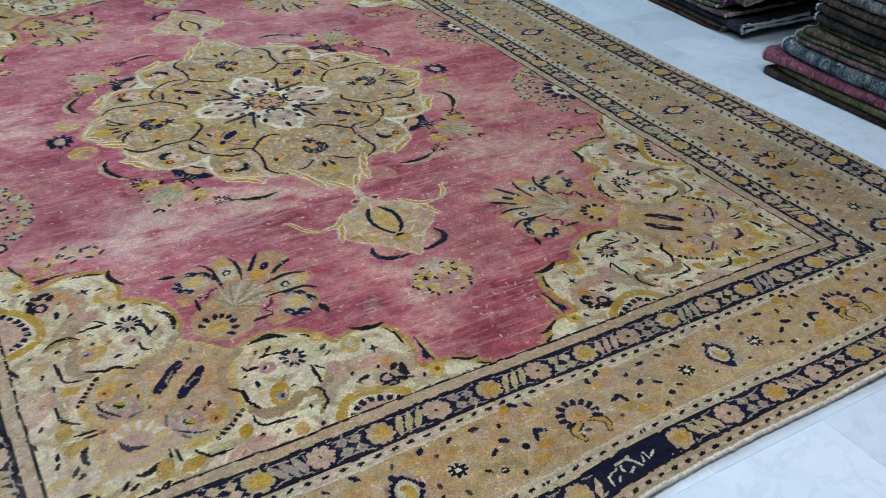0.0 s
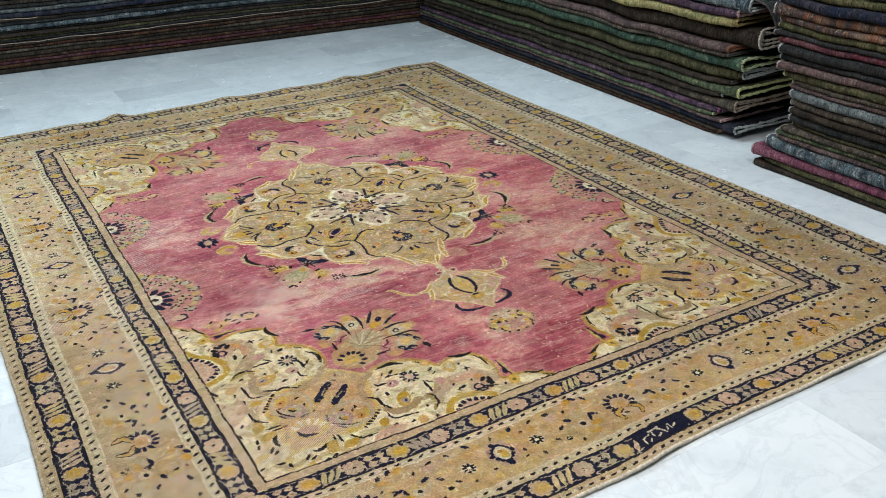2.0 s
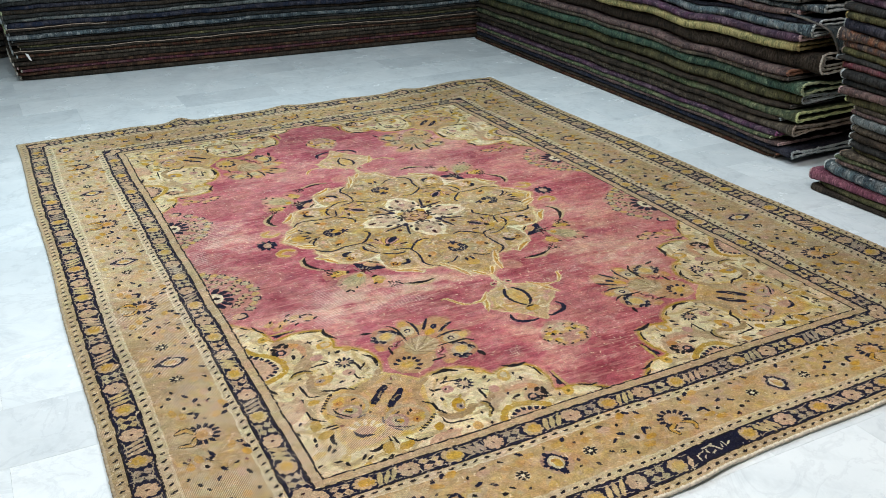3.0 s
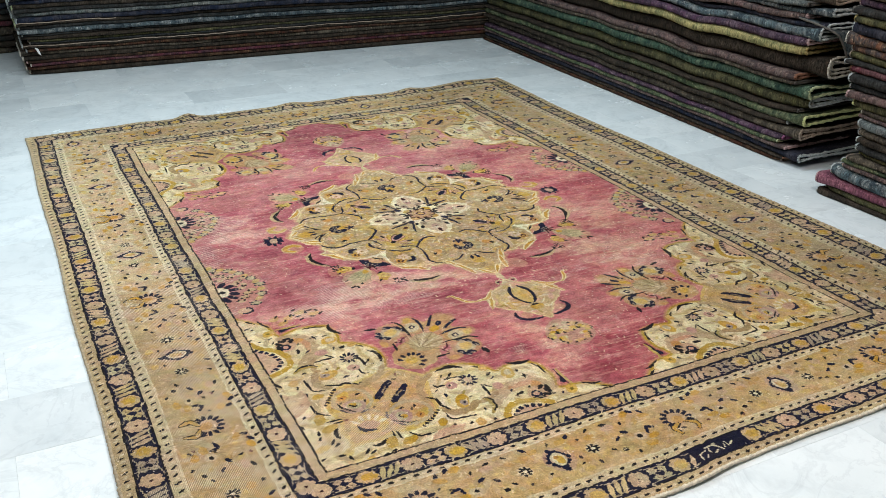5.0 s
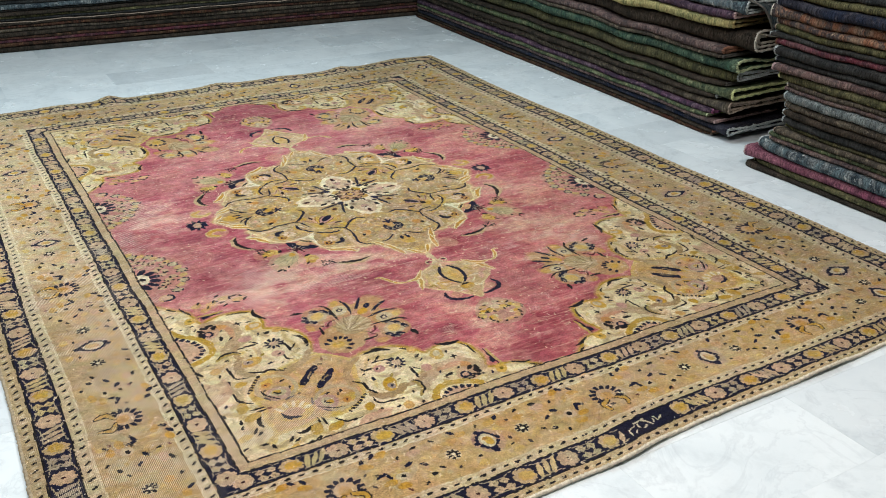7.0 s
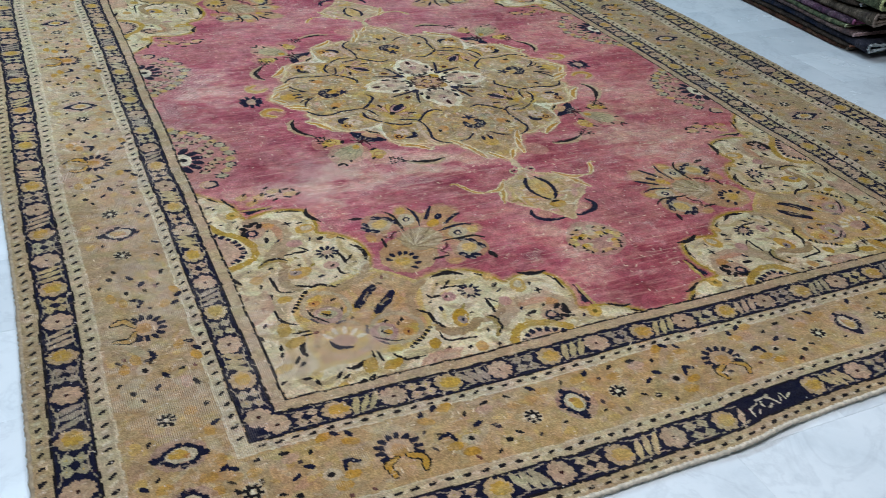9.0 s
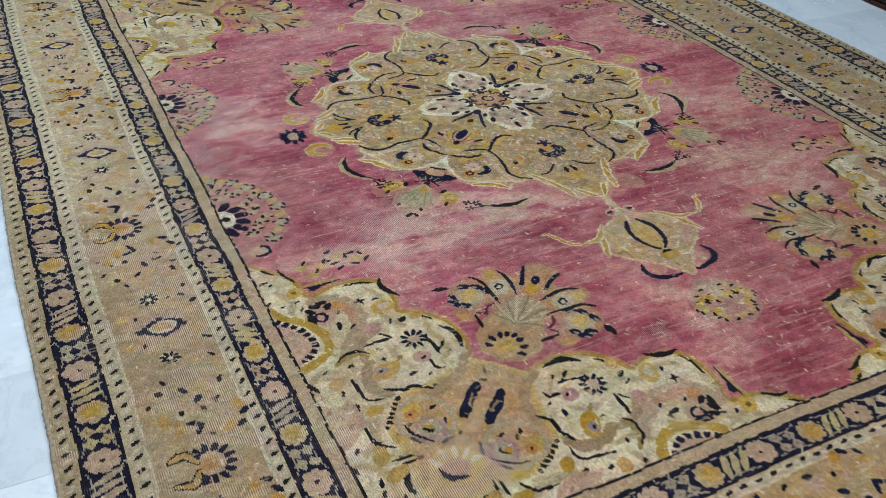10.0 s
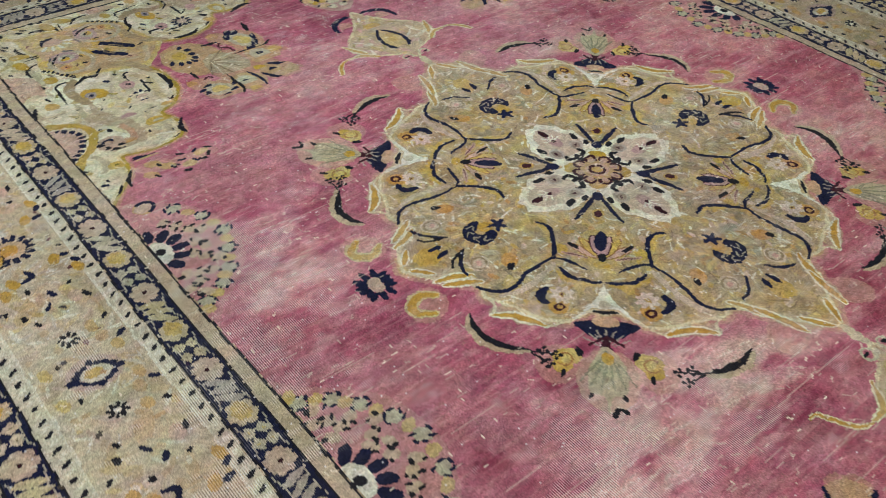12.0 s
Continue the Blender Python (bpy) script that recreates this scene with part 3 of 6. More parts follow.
pale_lots = bank(((-0.67, -0.57, 0.24, 0.10, 1.0), (-0.38, -0.56, 0.22, 0.09, 0.9), (-0.14, -0.64, 0.20, 0.08, 1.0), (-0.60, -0.75, 0.20, 0.07, 0.7), (0.50, -0.69, 0.30, 0.10, 0.9), (-0.07, -1.03, 0.18, 0.10, 0.8),
                  (-0.06, -1.20, 0.20, 0.07, 0.7), (-0.78, 0.24, 0.12, 0.14, 0.9), (0.33, 0.57, 0.25, 0.10, 0.6), (0.62, -0.30, 0.20, 0.20, 0.7), (0.46, -0.90, 0.20, 0.10, 0.7), (-0.66, 0.02, 0.10, 0.10, 0.4),
                  (-0.54, -0.93, 0.16, 0.05, 0.5), (0.64, 0.86, 0.25, 0.15, 0.5), (-0.42, 0.74, 0.25, 0.12, 0.5), (-0.82, -0.22, 0.10, 0.08, 0.4), (-0.86, 0.08, 0.09, 0.07, 0.7), (0.45, 1.00, 0.26, 0.12, 0.6), (0.72, 0.30, 0.16, 0.20, 0.6), (0.12, 0.80, 0.30, 0.09, 0.5)))
bands = cloud(1.1, 0.085, 3, 0.55) - 0.5
blot = cloud(0.22, 0.13, 5, 0.62) - 0.5
fine = cloud(0.30, 0.016, 3, 0.7) - 0.5
tone = np.clip(0.44 + 0.50 * pale_lots - 0.46 * deep_lots + 0.30 * bands + 0.95 * blot + 0.75 * (cloud(0.055, 0.040, 4, 0.75) - 0.5) + 0.22 * fine, 0, 1)[..., None]
low, high = np.clip(tone * 2, 0, 1), np.clip(tone * 2 - 1, 0, 1)
rose = (ROSE_DEEP * (1 - low) + ROSE * low) * (1 - high) + ROSE_PALE * high
# thin pile, where the cotton shows as pale threads across
bare = between(pale_lots - 0.5 * deep_lots + 1.5 * (cloud(0.22, 0.020, 4, 0.75) - 0.5) + 1.1 * blot, 0.50, 1.15)[..., None]
rose = rose * (1 - 0.46 * bare) + srgb(226, 182, 162) * 0.46 * bare
# less blue towards the south-east: a warm lamp's cast put into the dye
rose = rose * (1 - np.array([0.0, 0.02, 0.13]) * between(GX - 0.5 * GY + 0.5 * (cloud(0.4, 0.3, 3, 0.6) - 0.5), -0.1, 0.9)[..., None])
DYE[:] = rose
sprinkle(bare[..., 0] > 0.25, 900, (ROSE_PALE * 1.05, srgb(236, 204, 184)), (0.012, 0.045), (0.0034, 0.0052), 61, 0.45, (-8, 8))
sprinkle(GX > -9, 1100, (ROSE_DEEP, ROSE_PALE, ROSE * 0.85, ROSE_DEEP * 0.8), (0.02, 0.06), (0.008, 0.022), 62, 0.30, (-25, 25))
mottle = cloud(0.12, 0.10, 4, 0.6)[..., None]
lots = between(cloud(0.55, 0.30, 3, 0.6), 0.38, 0.62)[..., None]
south_lot = between(-GY + 0.5 * (cloud(0.4, 0.3, 3, 0.6) - 0.5), 1.35, 1.60)[..., None]
tan_ground = (TAN * (1 - mottle) + (TAN_WARM * 0.5 + SAND * 0.5) * mottle) * (0.45 + 0.55 * lots) + (PINK * 0.22 + TAN_WARM * 0.48 + SAGE * 0.30) * 0.55 * (1 - lots)

# paler west border: real pale mottling plus wool sheen put into the colour
west_sheen = between(-GX + 0.25 * (cloud(0.4, 0.4, 3, 0.6) - 0.5), 0.95, 1.20)[..., None] * between(GY + 0.4 * (cloud(0.4, 0.4, 3, 0.6) - 0.5), -0.55, -0.05)[..., None]
tan_ground = tan_ground * (1 - 0.55 * west_sheen) + (SAND * 0.65 + PINK * 0.12 + CREAM * 0.2 + SAGE * 0.12) * 0.55 * west_sheen
tan_ground = tan_ground * (1 - 0.5 * south_lot) + (TAN_WARM * 0.55 + PINK * 0.10 + STRAW * 0.30 + GOLD * 0.10) * 0.5 * south_lot
# greener east border: the cool light on that side put into the dye
east_cool = between(GX + 0.25 * (cloud(0.4, 0.4, 3, 0.6) - 0.5), 0.95, 1.20)[..., None]
tan_ground = tan_ground * (1 - 0.35 * east_cool) + (SAGE * 0.55 + SAND * 0.30 + TAN * 0.15) * 0.35 * east_cool

# -- side patches of small flowers by the field's long edges ---------------
half_round = [(0.96, 0.095), (0.90, 0.130), (0.85, 0.170), (0.80, 0.225), (0.772, 0.290), (0.768, 0.355), (0.782, 0.415), (0.81, 0.47), (0.85, 0.51), (0.96, 0.53)]
patch(half_round, PINK * 0.35 + SAND * 0.35 + ROSE * 0.3, mirror4, soak=0.42)
pick = random.Random(4)
for px, py in ((0.918, 0.162), (0.868, 0.190), (0.836, 0.227), (0.806, 0.285), (0.788, 0.345), (0.804, 0.420), (0.840, 0.478)):
    oval(px, py, 0.019, 0.015, SAND * 0.55 + SAGE * 0.45, mirror4, pick.uniform(0, 180), n=8)
    start = pick.randrange(6)
    for j in range(6):
        if (j - start) % 6 < 5:
            a = math.pi * j / 3 + 0.3
            fleck(px + 0.018 * math.cos(a), py + 0.015 * math.sin(a), 0.018, 0.0075, math.degrees(a) + pick.choice((60, 90, 20)), NAVY, mirror4)
for px, py in ((0.890, 0.172), (0.853, 0.209), (0.822, 0.256), (0.796, 0.314), (0.794, 0.382), (0.820, 0.448), (0.925, 0.142)):
    oval(px, py, 0.016, 0.013, STRAW * 0.6 + GOLD * 0.4, mirror4, 40, 0.85, n=8)
for px, py in ((0.889, 0.248), (0.855, 0.290), (0.840, 0.322), (0.852, 0.345), (0.913, 0.258), (0.845, 0.393), (0.824, 0.376), (0.872, 0.312), (0.926, 0.215), (0.866, 0.240), (0.862, 0.420), (0.880, 0.445), (0.905, 0.190), (0.835, 0.270), (0.90, 0.225)):
    oval(px, py, 0.017, 0.012, SAND * 0.6 + PEACH * 0.4, mirror4, pick.uniform(0, 180), 0.75, n=8)
    for j in range(3):
        b = pick.uniform(0, 6.3)
        fleck(px + 0.013 * math.cos(b), py + 0.012 * math.sin(b), pick.uniform(0.011, 0.018), pick.uniform(0.007, 0.010), math.degrees(b) + 40, BLACK, mirror4)
for px, py, turn in ((0.946, 0.290, 70), (0.915, 0.300, 55), (0.896, 0.322, 25), (0.885, 0.350, 0), (0.886, 0.380, -25), (0.900, 0.404, -50), (0.925, 0.418, -80)):
    oval(px, py, 0.022, 0.0125, NAVY, mirror4, turn + 180, n=9)
oval(0.926, 0.354, 0.026, 0.040, CREAM * 0.95, mirror4)
oval(0.924, 0.356, 0.010, 0.013, BLACK, mirror4)
oval(0.887, 0.520, 0.028, 0.024, GOLD * 0.6 + STRAW * 0.4, mirror4, soak=0.8)
oval(0.887, 0.520, 0.024, 0.020, PINK * 0.6 + SAND * 0.4, mirror4)
loop(0.887, 0.520, 0.023, 0.009, NAVY, mirror4, 60, 250, squash=0.85)

# -- corner pieces ---------------------------------------------------------
edge_half = [(0.975, 0.540), (0.935, 0.566), (0.888, 0.618), (0.862, 0.646), (0.849, 0.684), (0.843, 0.734), (0.812, 0.728), (0.781, 0.720), (0.736, 0.720), (0.695, 0.734), (0.674, 0.766), (0.673, 0.815), (0.682, 0.858),
             (0.645, 0.877), (0.611, 0.914), (0.595, 0.964), (0.598, 1.014), (0.612, 1.050), (0.566, 1.090)]
edge_mirror = [(y - 0.53, x + 0.53) for x, y in reversed(edge_half)]
whole = edge_half + edge_mirror + [(0.02, 1.47), (0.975, 1.47)]
patch(whole, IVORY, mirror4, rounded=False)
t3 = cloud(0.09, 0.07, 4, 0.6)[..., None]
lit = np.abs(DYE - IVORY).sum(2) < 1e-6
drab = between(cloud(0.14, 0.11, 4, 0.65) + 0.05 * between(GX, 0.2, 0.9) + 0.03 * between(GY, 0.2, 0.9), 0.47, 0.60)[..., None]
DYE[lit] = ((IVORY * (0.93 + 0.13 * t3) + (PEACH * 0.5 + STRAW * 0.5 - IVORY) * 0.20 * (1 - t3)) * (1 - 0.55 * drab) + (PEACH * 0.35 + SAND * 0.45 + TAUPE * 0.2) * 0.55 * drab)[lit]
sprinkle(lit, 260, (PEACH, SAND, STRAW, SAND * 0.6 + PINK * 0.4, SAND, SAGE * 0.4 + IVORY * 0.6, PINK * 0.5 + IVORY * 0.5), (0.02, 0.08), (0.010, 0.026), 31, 0.42)
sprinkle(lit, 200, (CREAM, CREAM * 1.05), (0.02, 0.06), (0.008, 0.016), 63, 0.6)
sprinkle(lit, 150, (BLACK, OLIVE * 0.7, WINE, NAVY), (0.010, 0.022), (0.006, 0.009), 64, 0.9)
sprinkle(lit, 320, (GOLD * 0.6 + STRAW * 0.4, STRAW, PEACH, PINK * 0.7 + STRAW * 0.3, TAUPE), (0.012, 0.050), (0.005, 0.012), 75, 0.55)
sprinkle(lit, 90, (GOLD, STRAW, OLIVE * 0.5 + GOLD * 0.5), (0.012, 0.028), (0.008, 0.014), 65, 0.7)


def ink(pts, w, taper=0.5, gap=0.0, colour=BLACK):
    stroke(pts, w * 0.78, colour, corner8, taper, gap=gap)


def dab(x, y, length, w, turn=0.0, colour=BLACK):
    fleck(x, y, length * 0.92, w * 0.74, turn, colour, corner8)


# rim: ochre outside, olive gold line, dark leaves lying on it
stroke(edge_half[:-1], 0.024, STRAW * 0.6 + OCHRE * 0.4, corner8, soak=0.40)
stroke(edge_half[:-1], 0.0085, OLIVE * 0.55 + GOLD * 0.45, corner8)
ink([(0.910, 0.596), (0.888, 0.628)], 0.009, 0.6)
ink([(0.874, 0.610), (0.868, 0.637), (0.850, 0.668)], 0.012, 0.6)
ink([(0.840, 0.700), (0.804, 0.702), (0.753, 0.698)], 0.009, 0.6)
stroke([(0.842, 0.690), (0.800, 0.694), (0.755, 0.690)], 0.010, OLIVE * 0.5 + STRAW * 0.5, corner8, 0.6)
dab(0.816, 0.707, 0.034, 0.020, 20, NAVY)
ink([(0.760, 0.728), (0.721, 0.730), (0.693, 0.744)], 0.009, 0.6)
ink([(0.677, 0.732), (0.679, 0.764), (0.669, 0.790), (0.658, 0.808)], 0.020, 0.75)
ink([(0.624, 0.936), (0.607, 0.960), (0.604, 0.991), (0.610, 1.018)], 0.018, 0.75)
ink([(0.647, 0.889), (0.626, 0.910)], 0.011, 0.6)
# peach cloud on the corner's axis
heart = [(0.606, 1.064), (0.680, 1.078), (0.728, 1.090), (0.777, 1.095), (0.808, 1.123), (0.834, 1.175), (0.830, 1.216), (0.826, 1.256), (0.838, 1.297), (0.834, 1.345), (0.852, 1.392)]
heart = heart + [(y - 0.53, x + 0.53) for x, y in reversed(heart)]
patch(heart, PEACH * 0.7 + PINK * 0.12 + TAUPE * 0.2, mirror4)
cloudy = np.abs(DYE - (PEACH * 0.7 + PINK * 0.12 + TAUPE * 0.2)).sum(2) < 1e-6
wash = between(cloud(0.08, 0.07, 3, 0.6), 0.42, 0.62)[..., None]
DYE[cloudy] = (DYE * (1 - 0.6 * wash) + (GOLD * 0.35 + PEACH * 0.65) * 0.6 * wash)[cloudy]
sprinkle(cloudy, 240, (GOLD * 0.6 + PEACH * 0.4, STRAW, PINK * 0.6 + PEACH * 0.4, TAUPE, SAND, DUSK * 0.4 + PEACH * 0.6, GOLD), (0.02, 0.07), (0.008, 0.022), 34, 0.50)
sprinkle(cloudy, 50, (BLACK, WINE, OLIVE * 0.7), (0.010, 0.020), (0.006, 0.009), 66, 0.85)
stroke(heart + heart[:1], 0.012, STRAW * 0.75 + GOLD * 0.25, mirror4, soak=0.85)
# rings and scrolls of the ivory part
stroke([(0.832, 0.757), (0.778, 0.783), (0.768, 0.825), (0.774, 0.864), (0.796, 0.899), (0.825, 0.936)], 0.040, TAUPE * 0.60 + SAND * 0.2 + PINK * 0.15, corner8, soak=0.85)
stroke([(0.800, 0.772), (0.782, 0.800), (0.778, 0.835), (0.782, 0.865)], 0.020, OCHRE * 0.35 + PINK * 0.45 + TAUPE * 0.2, corner8, 0.4)
stroke([(0.801, 0.985), (0.818, 1.015), (0.822, 1.054), (0.798, 1.080)], 0.027, TAUPE * 0.80 + OLIVE * 0.1, corner8, 0.2)
stroke([(0.760, 0.905), (0.790, 0.920), (0.805, 0.955), (0.803, 0.990)], 0.020, TAUPE * 0.8 + PINK * 0.1, corner8, 0.3, soak=0.8)
stroke([(0.734, 1.108), (0.693, 1.106), (0.646, 1.082), (0.618, 1.040)], 0.024, TAUPE * 0.7 + PEACH * 0.25, corner8, 0.3)
for scroll, w, c in (([(0.905, 0.690), (0.880, 0.735), (0.895, 0.775)], 0.014, SAND * 0.6 + TAUPE * 0.4), ([(0.715, 0.760), (0.700, 0.795), (0.715, 0.860), (0.690, 0.905)], 0.014, SAND * 0.7 + TAUPE * 0.3), ([(0.735, 0.960), (0.745, 0.995), (0.725, 1.030)], 0.013, SAND * 0.7 + PINK * 0.3),
                     ([(0.870, 0.985), (0.905, 0.975), (0.930, 1.000), (0.925, 1.040)], 0.015, TAUPE * 0.5 + SAND * 0.5), ([(0.885, 1.075), (0.860, 1.130), (0.868, 1.180), (0.900, 1.210)], 0.017, OLIVE * 0.3 + SAND * 0.7), ([(0.930, 1.225), (0.895, 1.245), (0.880, 1.290), (0.895, 1.340)], 0.015, STRAW * 0.6 + TAUPE * 0.4),
                     ([(0.640, 0.905), (0.650, 0.945), (0.640, 1.010), (0.670, 1.040)], 0.013, STRAW * 0.6 + SAND * 0.4), ([(0.860, 0.930), (0.835, 0.962), (0.838, 1.000)], 0.012, OLIVE * 0.35 + SAND * 0.65), ([(0.870, 1.330), (0.885, 1.380), (0.860, 1.425)], 0.014, SAND * 0.5 + TAUPE * 0.5)):
    stroke(scroll, w * 1.9, STRAW * 0.4 + PEACH * 0.4 + CREAM * 0.2, corner8, 0.5, soak=0.45)
    stroke(scroll, w * 1.15, c * 0.88, corner8, 0.5, soak=0.8)
stroke([(0.868, 0.968), (0.840, 0.948), (0.813, 0.949), (0.795, 0.962)], 0.012, OLIVE * 0.6 + TAUPE * 0.4, corner8, 0.5)
ink([(0.858, 0.955), (0.835, 0.941), (0.810, 0.940), (0.790, 0.957)], 0.009, 0.5)
ink([(0.787, 0.934), (0.766, 0.933), (0.731, 0.931)], 0.010, 0.4)
ink([(0.753, 0.909), (0.729, 0.930)], 0.007)
ink([(0.668, 0.950), (0.662, 0.976), (0.660, 1.015)], 0.009, 0.4)
ink([(0.637, 0.983), (0.658, 1.002)], 0.009)
ink([(0.684, 1.021), (0.683, 1.052), (0.668, 1.057)], 0.010, 0.5)
ink([(0.800, 1.066), (0.771, 1.081), (0.744, 1.080), (0.716, 1.100)], 0.012, 0.5)
ink([(0.853, 1.012), (0.848, 1.049), (0.842, 1.080), (0.812, 1.086)], 0.009, 0.4)
ink([(0.786, 1.097), (0.808, 1.123), (0.840, 1.165)], 0.018, 0.4, 0.013)
ink([(0.937, 0.990), (0.922, 1.025)], 0.014, 0.5)
ink([(0.860, 1.254), (0.822, 1.251)], 0.008)
ink([(0.846, 1.276), (0.859, 1.298), (0.856, 1.320)], 0.015, 0.6)
ink([(0.772, 1.392), (0.740, 1.380)], 0.012, 0.5)
ink([(0.678, 1.374), (0.657, 1.402), (0.617, 1.405)], 0.010, 0.5)
ink([(0.711, 1.352), (0.707, 1.392)], 0.008)
for x, y, length, w, turn in ((0.918, 0.646, 0.026, 0.013, 20), (0.905, 0.660, 0.016, 0.010, 70), (0.931, 0.724, 0.028, 0.012, 40), (0.870, 0.740, 0.018, 0.011, 30), (0.745, 0.793, 0.034, 0.009, 10), (0.745, 0.793, 0.026, 0.009, 100),
                              (0.686, 0.885, 0.028, 0.019, 40), (0.711, 0.881, 0.022, 0.009, 70), (0.792, 0.867, 0.022, 0.010, 30), (0.817, 0.853, 0.034, 0.019, 80), (0.839, 0.978, 0.018, 0.011, 10), (0.732, 1.048, 0.024, 0.015, 20),
                              (0.881, 1.043, 0.020, 0.012, 60), (0.871, 1.092, 0.028, 0.016, 70), (0.736, 1.147, 0.022, 0.013, 20), (0.731, 1.185, 0.022, 0.010, 70), (0.872, 1.342, 0.024, 0.014, 40), (0.797, 1.410, 0.030, 0.013, 30),
                              (0.746, 1.431, 0.026, 0.015, 10), (0.712, 0.799, 0.020, 0.010, 10), (0.800, 0.812, 0.016, 0.010, 50), (0.905, 0.745, 0.014, 0.009, 0), (0.896, 1.130, 0.018, 0.012, 30), (0.925, 1.080, 0.022, 0.010, 80),
                              (0.912, 1.190, 0.020, 0.012, 50), (0.932, 1.235, 0.020, 0.012, 100), (0.905, 1.300, 0.022, 0.013, 60), (0.925, 1.385, 0.018, 0.011, 30), (0.868, 1.190, 0.018, 0.009, 20), (0.640, 1.015, 0.015, 0.009, 20),
                              (0.860, 1.408, 0.026, 0.014, 100), (0.700, 1.062, 0.015, 0.009, 40), (0.770, 0.985, 0.015, 0.009, 80), (0.895, 0.975, 0.016, 0.010, 40)):
    dab(x, y, length, w, turn, BLACK if int(x * 1000) % 3 else NAVY)
dab(0.740, 0.996, 0.026, 0.012, 30, OLIVE)
for x, y, rx, ry, c in ((0.866, 0.708, 0.021, 0.017, GOLD * 0.6 + STRAW * 0.4), (0.708, 0.830, 0.029, 0.021, GOLD * 0.7 + STRAW * 0.3), (0.652, 0.884, 0.018, 0.013, OCHRE * 0.5 + STRAW * 0.5), (0.800, 0.788, 0.022, 0.016, OCHRE),
                        (0.778, 1.018, 0.034, 0.020, GOLD), (0.886, 1.017, 0.017, 0.014, OCHRE * 0.6 + STRAW * 0.4), (0.842, 1.110, 0.018, 0.013, GOLD * 0.7 + OLIVE * 0.3), (0.864, 1.268, 0.027, 0.016, GOLD * 0.8 + OLIVE * 0.2),
                        (0.690, 1.406, 0.026, 0.015, GOLD * 0.8 + OLIVE * 0.2), (0.710, 1.194, 0.024, 0.016, GOLD * 0.8 + PEACH * 0.2), (0.602, 1.307, 0.022, 0.017, GOLD * 0.5 + STRAW * 0.5), (0.820, 1.195, 0.018, 0.014, GOLD * 0.5 + STRAW * 0.5),
                        (0.915, 1.345, 0.022, 0.013, STRAW * 0.6 + GOLD * 0.4)):
    oval(x, y, rx, ry, c, corner8, 20)
oval(0.703, 0.828, 0.016, 0.011, SAND, corner8, 20)
oval(0.788, 1.016, 0.015, 0.011, DUSK * 0.6 + SAND * 0.3, corner8)
fleck(0.788, 1.016, 0.014, 0.008, 20, NAVY, corner8)
oval(0.866, 0.708, 0.007, 0.006, OLIVE * 0.6, corner8, n=6)
for x, y in ((0.754, 0.890), (0.696, 1.011)):
    oval(x, y, 0.019, 0.017, PINK * 0.75 + DUSK * 0.25, corner8)
fleck(0.693, 1.014, 0.016, 0.009, 30, BLACK, corner8)
# rosette with a dark petal ring
for k in range(10):
    a = 2 * math.pi * k / 10
    oval(0.689 + 0.0205 * math.cos(a), 0.953 + 0.0205 * math.sin(a), 0.0100, 0.0050, NAVY, corner8, math.degrees(a), n=7)
oval(0.689, 0.953, 0.0135, 0.0135, PINK * 0.5 + SAND * 0.5, corner8, n=9)
# salmon blossom with dark petals
oval(0.838, 0.803, 0.034, 0.034, PINK * 0.6 + TAUPE * 0.4, corner8, soak=0.85)
for x, y, turn in ((0.861, 0.806, 80), (0.855, 0.786, 120), (0.842, 0.773, 150), (0.826, 0.767, 190), (0.816, 0.783, 230), (0.862, 0.826, 60)):
    fleck(x, y, 0.030, 0.017, turn, BLACK, corner8)
loop(0.841, 0.812, 0.0125, 0.007, NAVY, corner8)
oval(0.841, 0.812, 0.008, 0.008, PINK, corner8, n=7)
# salmon half figure against the stripe, gold rim and dark teeth
patch([(0.975, 0.775), (0.938, 0.780), (0.912, 0.812), (0.884, 0.851), (0.880, 0.889), (0.905, 0.920), (0.935, 0.935), (0.975, 0.935)], PINK * 0.6 + SAND * 0.4, corner8)
stroke([(0.965, 0.722), (0.938, 0.745), (0.915, 0.782), (0.880, 0.815), (0.856, 0.863), (0.857, 0.900), (0.877, 0.929), (0.910, 0.944), (0.950, 0.955)], 0.021, GOLD * 0.55 + OLIVE * 0.30 + STRAW * 0.15, corner8)
stroke([(0.968, 0.770), (0.938, 0.780), (0.919, 0.803), (0.900, 0.826), (0.886, 0.855), (0.881, 0.884), (0.893, 0.906), (0.918, 0.926)], 0.0165, NAVY, corner8, 0.2, gap=0.019)
for q in range(8):
    u = q / 7
    fleck(0.915 - 0.022 * math.sin(math.pi * u), 0.835 + 0.075 * u, 0.012, 0.006, 20 + 50 * u, PINK * 0.6 + SAND * 0.4, corner8)
patch([(0.96, 1.055), (0.905, 1.075), (0.876, 1.06), (0.872, 1.13), (0.90, 1.165), (0.96, 1.18)], PINK * 0.75 + TAUPE * 0.25, corner8, soak=0.7)
# pink blossoms, bars and the scalloped shell in the cloud
loop(0.762, 1.168, 0.054, 0.012, SAND * 0.5 + TAUPE * 0.5, corner8, squash=1.05)
oval(0.768, 1.200, 0.036, 0.032, PINK * 0.55 + DUSK * 0.45, corner8, 20, 0.85)
oval(0.766, 1.196, 0.022, 0.018, SAND * 0.8, corner8)
oval(0.770, 1.190, 0.012, 0.009, GOLD, corner8)
ink([(0.778, 1.190), (0.766, 1.202), (0.758, 1.198)], 0.008)
oval(0.784, 1.147, 0.015, 0.012, OCHRE, corner8)
fleck(0.784, 1.147, 0.010, 0.007, 0, WINE, corner8)
